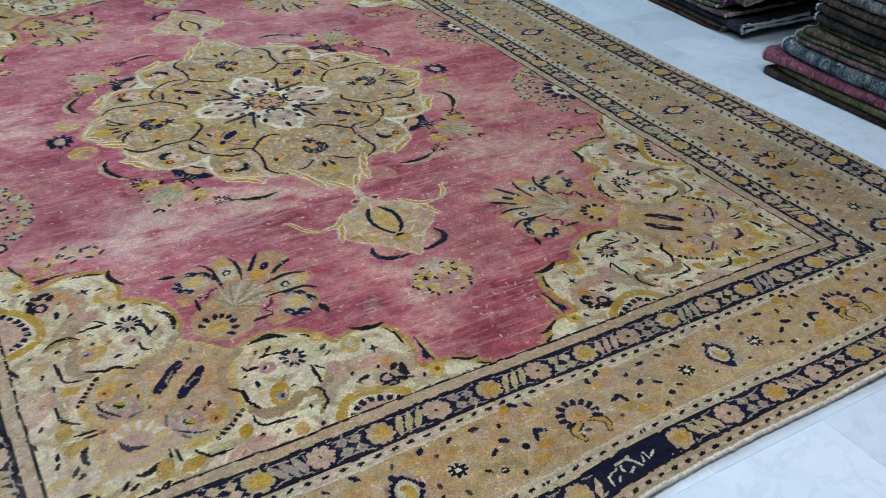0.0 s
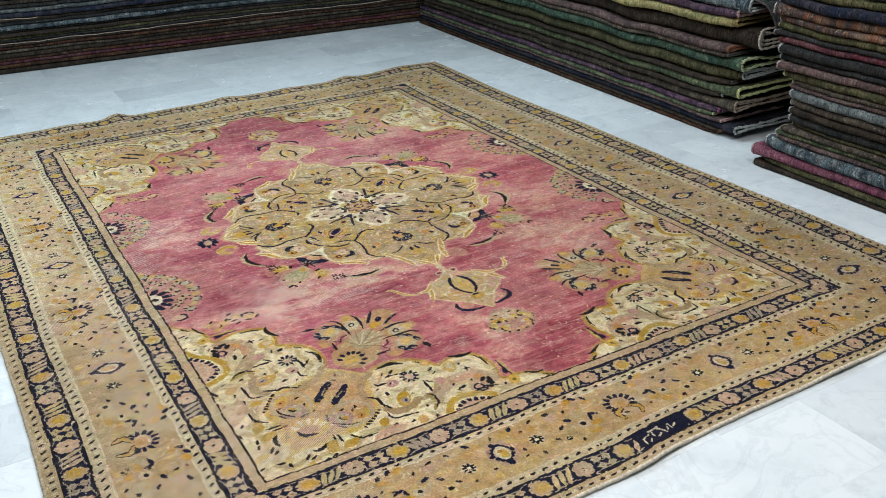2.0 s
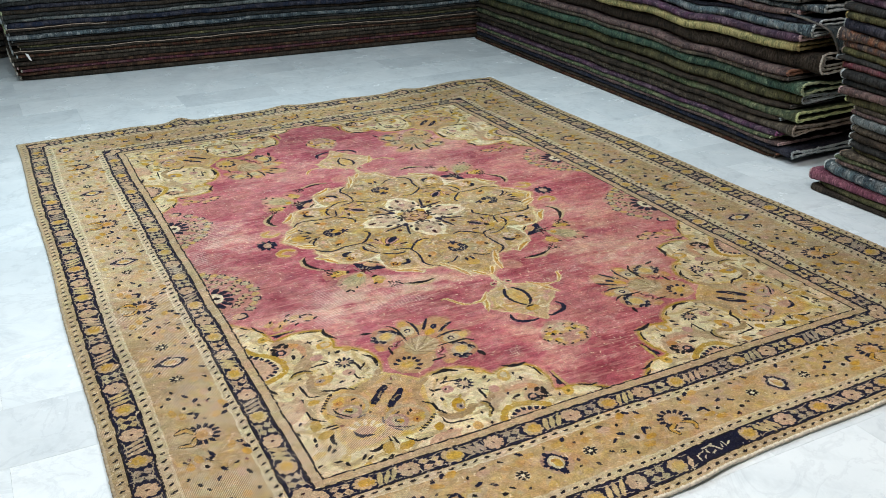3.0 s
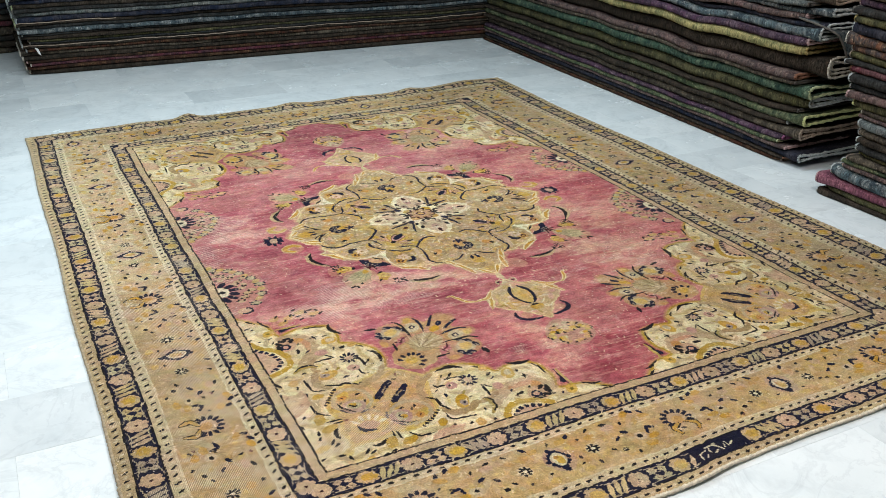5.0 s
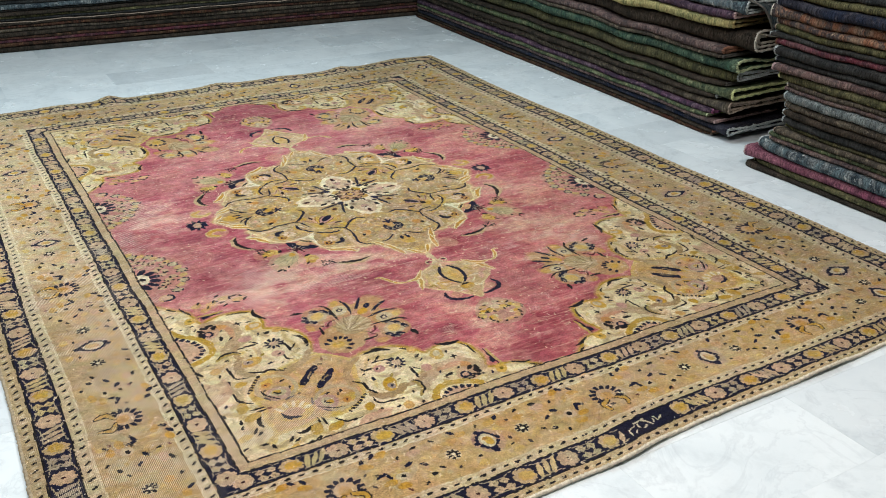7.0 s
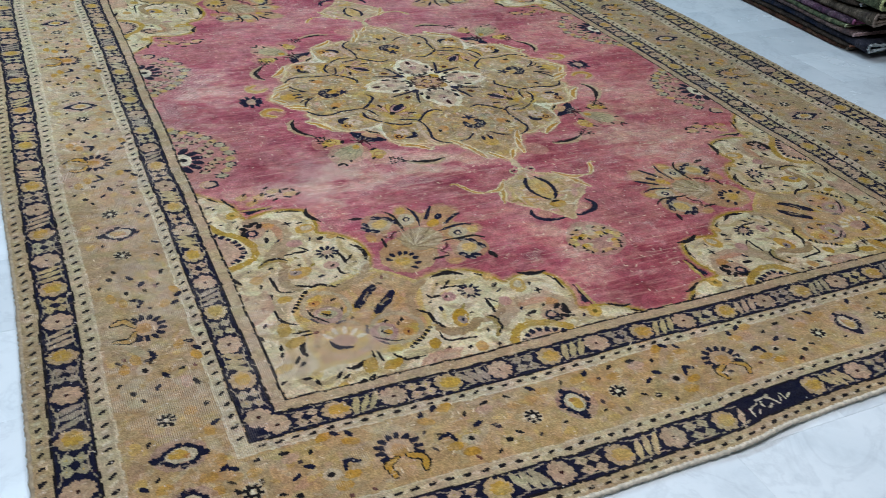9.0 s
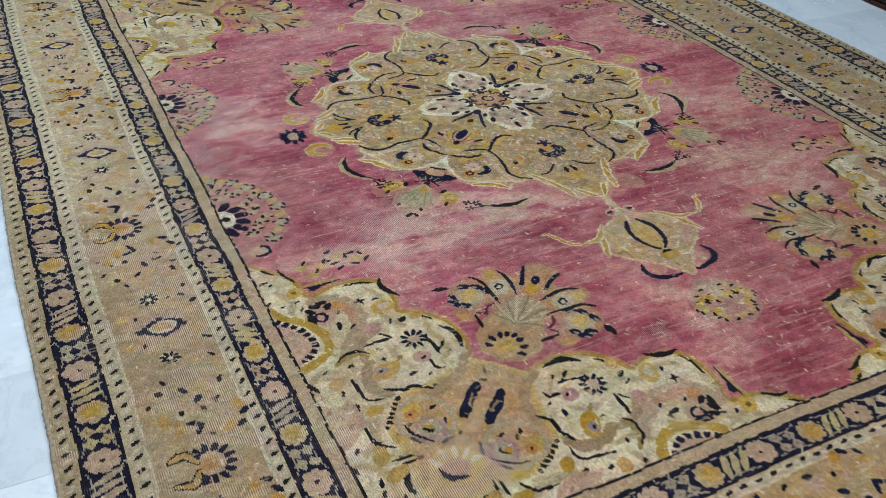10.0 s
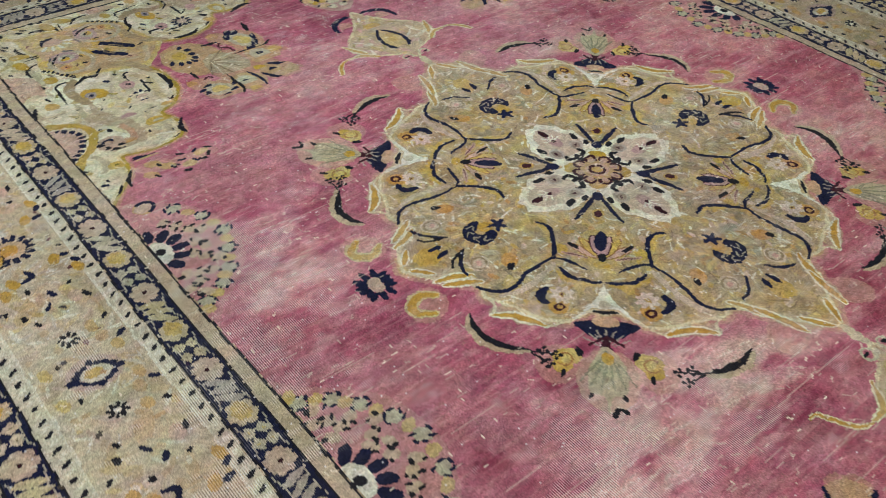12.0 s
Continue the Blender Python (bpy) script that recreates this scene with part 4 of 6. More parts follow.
ink([(0.808, 1.203), (0.798, 1.219)], 0.010, 0.4, colour=DUSK * 0.35)
ink([(0.760, 1.236), (0.735, 1.228)], 0.010, 0.4, colour=DUSK * 0.45)
stroke([(0.692, 1.187), (0.662, 1.155), (0.634, 1.130)], 0.024, NAVY, corner8, 0.25)
stroke([(0.672, 1.172), (0.652, 1.148)], 0.005, TAUPE * 0.7, corner8)
patch([(0.814, 1.305), (0.810, 1.272), (0.783, 1.254), (0.745, 1.256), (0.716, 1.276), (0.712, 1.312), (0.735, 1.335), (0.785, 1.335)], GOLD * 0.35 + STRAW * 0.35 + PEACH * 0.3, mirror4)
for k in range(10):
    a = radians(-30 - 15.5 * k)
    oval(0.764 + 0.043 * math.cos(a), 1.298 + 0.036 * math.sin(a), 0.015, 0.0065, CREAM * 0.9 if k % 2 else STRAW, mirror4, math.degrees(a), n=7)
oval(0.766, 1.300, 0.030, 0.022, PINK * 0.55 + TAUPE * 0.45, mirror4)
stroke([(0.794, 1.290), (0.787, 1.312), (0.771, 1.321), (0.752, 1.325)], 0.011, NAVY, mirror4, 0.5)
fleck(0.784, 1.316, 0.024, 0.013, 100, NAVY, mirror4)
ink([(0.808, 1.166), (0.800, 1.195), (0.775, 1.226)], 0.008, 0.5)

# -- palmettes between the corners and the medallion (on the corner's axis) --
def axis_point(u, v):
    """u along the slanting axis towards the middle, v across it; from the palmette's heart."""
    return 0.425 - (u - v) * 0.7071, 0.955 - (u + v) * 0.7071


def twig(pts, w, colour, taper=0.6, soak=1.0):
    for s in (-1, 1):
        stroke([axis_point(u, v * s) for u, v in pts], w, colour, mirror4, taper, soak=soak)


def spot(u, v, ru, rv, colour, turn=0.0, soak=1.0):
    for s in (-1, 1) if v else (1,):
        x, y = axis_point(u, v * s)
        oval(x, y, ru, rv, colour, mirror4, s * turn + 45, soak, n=10)


halo = PEACH * 0.6 + GOLD * 0.2 + SAGE * 0.2
for u, v, ru, rv, soak in ((0.02, 0, 0.10, 0.08, 0.55), (0.0, 0.125, 0.055, 0.050, 0.60), (0.055, 0.072, 0.050, 0.045, 0.75), (0.115, 0.0, 0.055, 0.045, 0.60), (0.150, 0.012, 0.030, 0.025, 0.4), (-0.10, 0, 0.09, 0.075, 0.8), (-0.06, 0.11, 0.035, 0.03, 0.55), (0.09, 0.10, 0.03, 0.025, 0.45)):
    spot(u, v, ru, rv, halo, 0, soak)
spot(-0.020, 0, 0.060, 0.052, TAUPE * 0.55 + SAGE * 0.25 + SAND * 0.2, 0, 0.9)
for k in range(9):
    a = radians(-80 + 20 * k)
    twig([(-0.06, 0), (-0.06 + 0.10 * math.cos(a), 0.075 * math.sin(a))], 0.0048, SAND if k % 2 else TAUPE * 0.6, 0.3, 0.8)
spot(-0.138, 0, 0.040, 0.034, PEACH * 0.5 + STRAW * 0.5, 0, 0.7)
spot(-0.140, 0, 0.020, 0.020, GOLD * 0.7 + STRAW * 0.3)
for u, v, turn in ((-0.149, 0.036, 90), (-0.126, 0.034, 60), (-0.109, 0.022, 40), (-0.101, 0.008, 10)):
    spot(u, v, 0.0098, 0.0066, NAVY, turn)
for u, v, ru, rv in ((-0.004, 0.124, 0.024, 0.020),):
    spot(u, v, 0.040, 0.032, SAND * 0.7 + SAGE * 0.3, 0, 0.85)
    spot(u, v, ru, rv, STRAW * 0.75 + GOLD * 0.25)
for u, v, turn in ((0.024, 0.094, 70), (0.030, 0.120, 95), (0.020, 0.148, 120), (-0.028, 0.152, 60), (-0.042, 0.122, 95), (-0.045, 0.145, 80)):
    spot(u, v, 0.0160, 0.0090, NAVY, turn)
    spot(u - 0.004, v + 0.006, 0.0080, 0.0035, SAND * 0.6 + DUSK * 0.4, turn, 0.7)
spot(0.050, 0.071, 0.030, 0.024, SAND * 0.9, 20)
spot(0.050, 0.071, 0.012, 0.010, NAVY)
spot(0.050, 0.071, 0.006, 0.005, SAND)
twig([(0.110, 0.094), (0.085, 0.058), (0.035, 0.027)], 0.0095, NAVY)
twig([(0.060, 0.146), (0.048, 0.106), (-0.010, 0.052)], 0.0095, BLACK)
twig([(0.146, 0.038), (0.112, 0.033), (0.078, 0.026)], 0.0125, NAVY, 0.4)
spot(0.104, 0.0, 0.018, 0.009, NAVY)
spot(0.066, 0.0, 0.022, 0.015, GOLD)
twig([(0.002, 0.176), (-0.016, 0.205)], 0.015, BLACK, 0.6)
twig([(-0.066, 0.092), (-0.098, 0.064)], 0.008, BLACK, 0.4)
twig([(-0.012, 0.064), (-0.030, 0.074), (-0.052, 0.070), (-0.058, 0.090)], 0.007, WINE, 0.3)
spot(-0.08, 0.115, 0.020, 0.014, GOLD * 0.6 + OCHRE * 0.4, 30, 0.55)
spot(0.085, 0.102, 0.020, 0.014, GOLD * 0.6 + STRAW * 0.4, 0, 0.8)

# -- medallion ---------------------------------------------------------------
def cross_x(p):
    return mirror4(p)


def cross_y(p):
    return mirror4(p[:, ::-1])


LOBE = [(0.0, 0.0), (0.338, 0.338), (0.354, 0.314), (0.385, 0.308), (0.414, 0.298), (0.440, 0.262), (0.462, 0.205), (0.484, 0.160), (0.478, 0.128)]
ENDS = ((cross_x, [(0.510, 0.086), (0.545, 0.040), (0.568, 0.0)]), (cross_y, [(0.525, 0.092), (0.582, 0.050), (0.640, 0.0)]))
for sw, tip in ENDS:
    patch(LOBE + tip, TAUPE, sw, rounded=False)
ground = np.abs(DYE - TAUPE).sum(2) < 1e-6
t4 = cloud(0.10, 0.08, 4, 0.6)[..., None]
DYE[ground] = ((TAUPE * np.array([0.88, 0.82, 0.78])) * (1 - t4) + (TAN * 0.45 + SAND * 0.3 + PEACH * 0.25) * t4)[ground]
gold_wash = (between(cloud(0.06, 0.05, 4), 0.50, 0.66) * ground)[..., None]
DYE[:] = DYE * (1 - 0.50 * gold_wash) + (GOLD * 0.5 + STRAW * 0.25 + TAN * 0.25) * 0.50 * gold_wash
sprinkle(ground, 800, (GOLD * 0.7 + TAN * 0.3, STRAW, SAND, SAGE, PINK * 0.5 + SAND * 0.5, OCHRE * 0.6 + TAN * 0.4, STRAW * 0.6 + GOLD * 0.4, TAUPE * 0.75), (0.014, 0.05), (0.007, 0.020), 36, 0.55)
sprinkle(ground, 900, (CREAM, STRAW, CREAM, CREAM), (0.008, 0.034), (0.0036, 0.0066), 37, 0.72)
sprinkle(ground, 260, (GOLD * 0.8 + STRAW * 0.2, STRAW, PINK * 0.6 + CREAM * 0.4, OCHRE * 0.7 + STRAW * 0.3), (0.010, 0.028), (0.007, 0.013), 71, 0.75)
sprinkle(ground, 300, (TAUPE * 0.55, WINE * 0.5 + TAUPE * 0.3, OLIVE * 0.6), (0.010, 0.040), (0.0036, 0.0060), 72, 0.60)
sprinkle(ground, 120, (OCHRE, GOLD, OCHRE * 0.8), (0.012, 0.030), (0.008, 0.014), 38, 0.75)
sprinkle(ground, 260, (TAUPE * 0.6, OLIVE * 0.5 + TAUPE * 0.3, SAGE * 0.6), (0.020, 0.060), (0.008, 0.020), 54, 0.40)
RIM = CREAM * 0.55 + STRAW * 0.35 + GOLD * 0.10
for sw, far in ((cross_x, 0.0), (cross_y, 0.05)):
    stroke([(0.440, 0.282), (0.456, 0.250), (0.474, 0.222), (0.498, 0.200)], 0.048, TAUPE * 0.5 + SAND * 0.3 + PINK * 0.2, sw, 0.5, soak=0.75)
    stroke([(0.488 + far, 0.082), (0.530 + far * 1.4, 0.050)], 0.044, TAUPE * 0.5 + SAND * 0.3 + PINK * 0.2, sw, 0.5, soak=0.7)
for sw, tip in ENDS:
    stroke(LOBE[1:] + tip, 0.036, ROSE_PALE * 0.3 + STRAW * 0.45 + SAND * 0.25, sw, soak=0.34)
    stroke(LOBE[1:] + tip, 0.019, STRAW * 0.5 + GOLD * 0.25 + SAND * 0.25, sw, soak=0.45, gap=0.08)
    stroke(LOBE[1:] + tip, 0.0085, RIM, sw, soak=0.9)


def rim_leaf(pts, w, sw):
    """An ochre leaf with a cream outline."""
    stroke(pts, w, CREAM * 0.8 + STRAW * 0.2, sw, 0.55)
    stroke(pts, w * 0.55, GOLD * 0.65 + OCHRE * 0.35, sw, 0.65)


for sw, far in ((cross_x, 0.0), (cross_y, 0.05)):
    rim_leaf([(0.462, 0.120), (0.483, 0.107), (0.530 + far * 0.3, 0.082)], 0.024, sw)
    rim_leaf([(0.468 + far * 0.8, 0.092), (0.495 + far, 0.077), (0.538 + far * 1.4, 0.064)], 0.024, sw)
    rim_leaf([(0.524 + far, 0.044), (0.556 + far * 1.5, 0.010)], 0.020, sw)
    rim_leaf([(0.448, 0.288), (0.461, 0.254), (0.481, 0.224), (0.508, 0.203)], 0.026, sw)
    stroke([(0.508, 0.203), (0.486, 0.186), (0.484, 0.150)], 0.0062, RIM, sw, 0.2, soak=0.85)
    stroke([(0.448, 0.288), (0.420, 0.300)], 0.0062, RIM, sw, 0.2, soak=0.85)
# pale stem, navy vines with gold behind them
for vine in ([(0.482, 0.116), (0.461, 0.147), (0.427, 0.159), (0.388, 0.151), (0.353, 0.146), (0.298, 0.149)], [(0.310, 0.160), (0.272, 0.126), (0.246, 0.087), (0.254, 0.056)], [(0.318, 0.186), (0.320, 0.220), (0.303, 0.256), (0.286, 0.272)]):
    stroke(vine, 0.024, GOLD * 0.45 + STRAW * 0.40 + PEACH * 0.15, mirror8, 0.5, soak=0.42, gap=0.06)
stroke([(0.458, 0.172), (0.407, 0.187), (0.345, 0.180), (0.312, 0.172)], 0.015, PINK * 0.35 + SAND * 0.65, mirror8, 0.4)
stroke([(0.322, 0.190), (0.322, 0.222), (0.303, 0.258), (0.288, 0.272)], 0.010, GOLD * 0.8 + STRAW * 0.2, mirror8, 0.5)
stroke([(0.249, 0.064), (0.248, 0.090), (0.270, 0.120)], 0.012, STRAW * 0.5 + GOLD * 0.5, mirror8, 0.5)
stroke([(0.482, 0.126), (0.461, 0.157), (0.427, 0.169), (0.388, 0.161), (0.353, 0.156), (0.298, 0.159)], 0.0092, NAVY, mirror8, 0.35)
stroke([(0.298, 0.159), (0.284, 0.177), (0.272, 0.226)], 0.0085, NAVY, mirror8, 0.5)
stroke([(0.300, 0.160), (0.262, 0.126), (0.236, 0.087), (0.244, 0.056)], 0.0105, NAVY, mirror8, 0.35)
stroke([(0.311, 0.186), (0.311, 0.220), (0.294, 0.256), (0.278, 0.270)], 0.0098, NAVY, mirror8, 0.5)
stroke([(0.438, 0.032), (0.465, 0.058), (0.475, 0.088)], 0.0075, NAVY, mirror8, 0.3)
stroke([(0.484, 0.056), (0.468, 0.037), (0.430, 0.026)], 0.0065, BLACK, cross_x, 0.3)
fleck(0.452, 0.040, 0.022, 0.007, 60, BLACK, cross_x)
fleck(0.472, 0.012, 0.030, 0.013, 15, NAVY, mirror8)
oval(0.503, 0.006, 0.030, 0.020, GOLD * 0.75 + STRAW * 0.25, mirror8)
fleck(0.478, 0.012, 0.032, 0.012, 15, NAVY, mirror8)
oval(0.432, 0.076, 0.025, 0.022, SAND * 0.7 + PINK * 0.3, mirror8)
loop(0.432, 0.076, 0.017, 0.005, TAUPE * 0.8, mirror8)
oval(0.432, 0.076, 0.008, 0.008, PINK, mirror8, n=7)
oval(0.375, 0.108, 0.023, 0.017, OCHRE * 0.8 + GOLD * 0.2, mirror8, 30)
fleck(0.387, 0.124, 0.026, 0.016, 30, BLACK, mirror8)
oval(0.264, 0.150, 0.016, 0.012, GOLD * 0.7 + STRAW * 0.3, mirror8, 40)
# peacock eyes on the axes
for sw in (cross_x, cross_y):
    for k in range(22):
        a = 2 * math.pi * k / 22
        stroke([(0.362 + 0.038 * math.cos(a), 0.038 * math.sin(a)), (0.362 + 0.062 * math.cos(a), 0.058 * math.sin(a))], 0.0090, PEACH * 0.7 + STRAW * 0.35 if k % 2 else TAUPE * 0.6 + OCHRE * 0.3, sw, soak=0.9)
    oval(0.352, 0.0, 0.042, 0.040, GOLD * 0.35 + PEACH * 0.45 + TAN * 0.2, sw, soak=0.85)
for p, q in (((-1, 1), 0), ((1, -1), 0), ((1, 1), 1), ((-1, -1), 1)):
    def turn4(pts, p=p, q=q):
        z = pts[:, ::-1] if q else pts
        return [z * np.array([p[0], p[1]])] if not q else [z * np.array([p[1], p[0]])]
    loop(0.364, -0.006, 0.0245, 0.031, NAVY, turn4, -128, 105, squash=1.05, taper=0.2)
    for k in range(4):
        a = radians(-95 + 50 * k)
        stroke([(0.364 + 0.016 * math.cos(a), -0.006 + 0.018 * math.sin(a)), (0.364 + 0.027 * math.cos(a + 0.5), -0.006 + 0.027 * math.sin(a + 0.5)), (0.364 + 0.034 * math.cos(a), -0.006 + 0.034 * math.sin(a))], 0.0036, SAND, turn4, soak=0.55)
    oval(0.344, 0.0, 0.020, 0.016, GOLD * 0.75 + OCHRE * 0.25, turn4)
    for k in range(5):
        a = radians(72 * k + 20)
        fleck(0.318 + 0.011 * math.cos(a), -0.010 + 0.011 * math.sin(a), 0.028, 0.012, 72 * k + 20, NAVY * 1.3, turn4)
# flowers beside the slanting axis
oval(0.388, 0.262, 0.028, 0.021, OCHRE * 0.7 + GOLD * 0.3, mirror8, 40)
for k in range(8):
    a = 2 * math.pi * (k + 0.5) / 8
    oval(0.362 + 0.0165 * math.cos(a), 0.245 + 0.0165 * math.sin(a), 0.0105, 0.0062, PINK * 0.55 + CREAM * 0.45, mirror8, math.degrees(a), n=8)
oval(0.362, 0.245, 0.006, 0.006, GOLD * 0.6 + TAUPE * 0.3, mirror8, n=7)
oval(0.362, 0.245, 0.003, 0.003, WINE, mirror8, n=6)
stroke([(0.374, 0.212), (0.394, 0.216), (0.404, 0.230), (0.402, 0.244)], 0.019, NAVY, mirror8, 0.4)
loop(0.391, 0.267, 0.009, 0.006, WINE * 0.5, mirror8)
oval(0.430, 0.236, 0.021, 0.013, PINK * 0.5 + SAND * 0.5, mirror8, 60, 0.6)
oval(0.318, 0.250, 0.016, 0.012, GOLD * 0.6 + STRAW * 0.4, mirror8, 40, 0.8)
# wedge, fan and shell on the slanting axis
stroke([(0.284, 0.292), (0.318, 0.300), (0.356, 0.306), (0.390, 0.306)], 0.0095, CREAM * 0.9, mirror8, 0.2)
patch([(0.279, 0.279), (0.308, 0.346), (0.346, 0.308)], CREAM, mirror4, rounded=False)
oval(0.318, 0.318, 0.012, 0.012, SAND, mirror4)
stroke([(0.350, 0.318), (0.335, 0.335), (0.318, 0.350)], 0.010, BLACK, mirror4, 0.5)
patch([(0.402, 0.312), (0.370, 0.330), (0.352, 0.352), (0.330, 0.370), (0.312, 0.402), (0.345, 0.402), (0.378, 0.398), (0.398, 0.378), (0.402, 0.345)], NAVY, mirror4)
oval(0.352, 0.352, 0.014, 0.028, PEACH * 0.6 + PINK * 0.4, mirror4, 45)
for k in range(7):
    a = radians(225 + 19 * (k - 3))
    stroke([(0.404 + 0.018 * math.cos(a), 0.404 + 0.018 * math.sin(a)), (0.404 + 0.052 * math.cos(a), 0.404 + 0.052 * math.sin(a))], 0.0042, SAND * 0.6 + DUSK * 0.3, mirror4, soak=0.75)
for bx, by in ((0.418, 0.374), (0.410, 0.398), (0.400, 0.404)):
    stroke([(0.380, 0.380), (bx, by)], 0.0065, WINE * 0.55, mirror8)
for hx, hy, r in ((0.455, 0.455, 0.075), (0.500, 0.370, 0.050), (0.590, 0.105, 0.050)):
    oval(hx, hy, r, r * 0.8, ROSE_PALE * 0.55 + STRAW * 0.30 + SAND * 0.15, mirror8, 45, 0.38)
shell = [(0.398, 0.398), (0.430, 0.398), (0.470, 0.418), (0.500, 0.452), (0.488, 0.478), (0.512, 0.512), (0.478, 0.488), (0.452, 0.500), (0.418, 0.470), (0.398, 0.430)]
patch(shell, SAND * 0.55 + SAGE * 0.25 + STRAW * 0.2, mirror4, soak=0.92)
for k in range(6):
    a = radians(45 + 13 * (k - 2.5))
    stroke([(0.405, 0.405), (0.405 + 0.095 * math.cos(a), 0.405 + 0.095 * math.sin(a))], 0.0055, SAGE * 0.75, mirror4, 0.4, soak=0.7)
oval(0.418, 0.418, 0.014, 0.012, GOLD, mirror4, 45)
for dx, dy, c in ((0, 0, GOLD * 0.55 + STRAW * 0.45), (0.014, 0.014, GOLD * 0.7 + STRAW * 0.3), (-0.012, 0.010, STRAW * 0.8 + GOLD * 0.2)):
    oval(0.480 + dx, 0.362 + dy, 0.021, 0.019, c, mirror8)
loop(0.482, 0.368, 0.015, 0.004, OCHRE * 0.7, mirror8, 0, 270)
fleck(0.448, 0.374, 0.026, 0.014, 60, BLACK, mirror8)
fleck(0.507, 0.392, 0.024, 0.010, 40, BLACK, mirror8)
fleck(0.500, 0.516, 0.028, 0.012, 30, BLACK, mirror4)
fleck(0.486, 0.524, 0.026, 0.009, 100, BLACK, mirror4)
fleck(0.505, 0.462, 0.020, 0.009, 20, BLACK, mirror8)
# crescents, each with a spray of crosses
for sw, cres in ((cross_x, [(0.540, 0.172), (0.560, 0.210), (0.556, 0.258), (0.518, 0.318)]), (cross_y, [(0.572, 0.186), (0.580, 0.228), (0.574, 0.270), (0.556, 0.306)])):
    stroke([(a + 0.004, b) for a, b in cres], 0.030, SAND * 0.6 + STRAW * 0.3, sw, 0.8, soak=0.8)
    stroke([(a - 0.003, b) for a, b in cres], 0.0155, BLACK, sw, 0.9)
    ex, ey = cres[-1]
    for cx, cy in ((-0.020, 0.012), (-0.032, 0.034), (-0.006, 0.040)):
        for i in (-1, 1):
            for j in (-1, 1):
                oval(ex + cx + 0.0058 * i, ey + cy + 0.0058 * j, 0.0050, 0.0046, BLACK, sw, n=6)
        stroke([(ex, ey), (ex + cx, ey + cy)], 0.0042, BLACK, sw)
# gold hooks and the navy rosettes on the cross axis
for s in (-1, 1):
    hook = [(0.556, 0.094 * s), (0.586, 0.076 * s), (0.614, 0.088 * s), (0.618, 0.112 * s), (0.590, 0.132 * s)]
    stroke(hook, 0.029, STRAW * 0.7 + CREAM * 0.2, mirror4, 0.5, soak=0.7)
    stroke(hook, 0.017, GOLD * 0.7 + OCHRE * 0.3, mirror4, 0.5)
for k in range(9):
    a = 2 * math.pi * k / 9
    oval(0.635 + 0.028 * math.cos(a), 0.028 * math.sin(a) - 0.006, 0.0150, 0.0072, NAVY, mirror4, math.degrees(a), n=8)
oval(0.635, -0.006, 0.0155, 0.0155, PINK * 0.5 + SAND * 0.4, mirror4)
# tulips between the vines
oval(0.200, 0.200, 0.066, 0.050, GOLD * 0.4 + TAN * 0.3 + STRAW * 0.3, mirror4, 45, 0.75)
for off in (38, 64, 84):
    a = radians(225 + off)
    for reach, w, c in ((0.082, 0.0105, PINK * 0.8 + CREAM * 0.1), (0.076, 0.0040, WINE * 0.9)):
        stroke([(0.226 + 0.030 * math.cos(a), 0.226 + 0.030 * math.sin(a)), (0.226 + reach * math.cos(a - 0.12), 0.226 + reach * math.sin(a - 0.12))], w, c, mirror8, 0.4, soak=0.85)
for off, c in ((52, PINK * 0.7 + SAND * 0.3), (30, GOLD * 0.6 + STRAW * 0.4), (13, PINK * 0.6 + DUSK * 0.4)):
    a = radians(225 + off)
    oval(0.228 + 0.046 * math.cos(a), 0.228 + 0.046 * math.sin(a), 0.038, 0.0105, WINE * 0.7 if off == 13 else OCHRE * 0.6, mirror8, 225 + off, n=12)
    oval(0.228 + 0.047 * math.cos(a), 0.228 + 0.047 * math.sin(a), 0.034, 0.0075, c, mirror8, 225 + off, n=12)
    if off == 52:
        oval(0.228 + 0.070 * math.cos(a), 0.228 + 0.070 * math.sin(a), 0.018, 0.0055, BLACK, mirror8, 225 + off, n=8)
oval(0.184, 0.184, 0.034, 0.0125, NAVY, mirror4, 45)
oval(0.222, 0.222, 0.013, 0.010, BLACK, mirror4, 45, n=8)
oval(0.238, 0.238, 0.016, 0.010, GOLD, mirror4, 135)
oval(0.118, 0.118, 0.018, 0.014, GOLD * 0.8 + OCHRE * 0.2, mirror4, 45)
oval(0.118, 0.118, 0.012, 0.009, WINE * 0.6, mirror4, 45, n=8)
# ivory star in the middle
star = [(0.056, 0.056), (0.092, 0.066), (0.124, 0.070), (0.156, 0.072), (0.172, 0.056), (0.196, 0.046), (0.232, 0.020), (0.222, 0.0)]
full = [(0, 0)] + star + [(a, -b) for a, b in reversed(star[:-1])]
patch(full, CREAM * 0.55 + IVORY * 0.45, mirror8, rounded=False)
core = [(0.082, 0.030), (0.104, 0.052), (0.145, 0.055), (0.160, 0.040), (0.190, 0.030), (0.210, 0.0)]
core = core + [(a, -b) for a, b in reversed(core[:-1])]
patch(core, SAND * 0.42 + CREAM * 0.12 + PINK * 0.34 + TAUPE * 0.12, mirror8)
oval(0.148, 0.0, 0.026, 0.016, PINK * 0.6 + DUSK * 0.35, mirror8, soak=0.7)
for k in range(5):
    a = radians(-70 + 35 * k)
    stroke([(0.150, 0.0), (0.150 + 0.030 * math.cos(a), 0.024 * math.sin(a))], 0.0045, CREAM, mirror8, soak=0.7)
oval(0.150, 0.0, 0.0065, 0.0050, WINE * 0.6, mirror8, n=7)
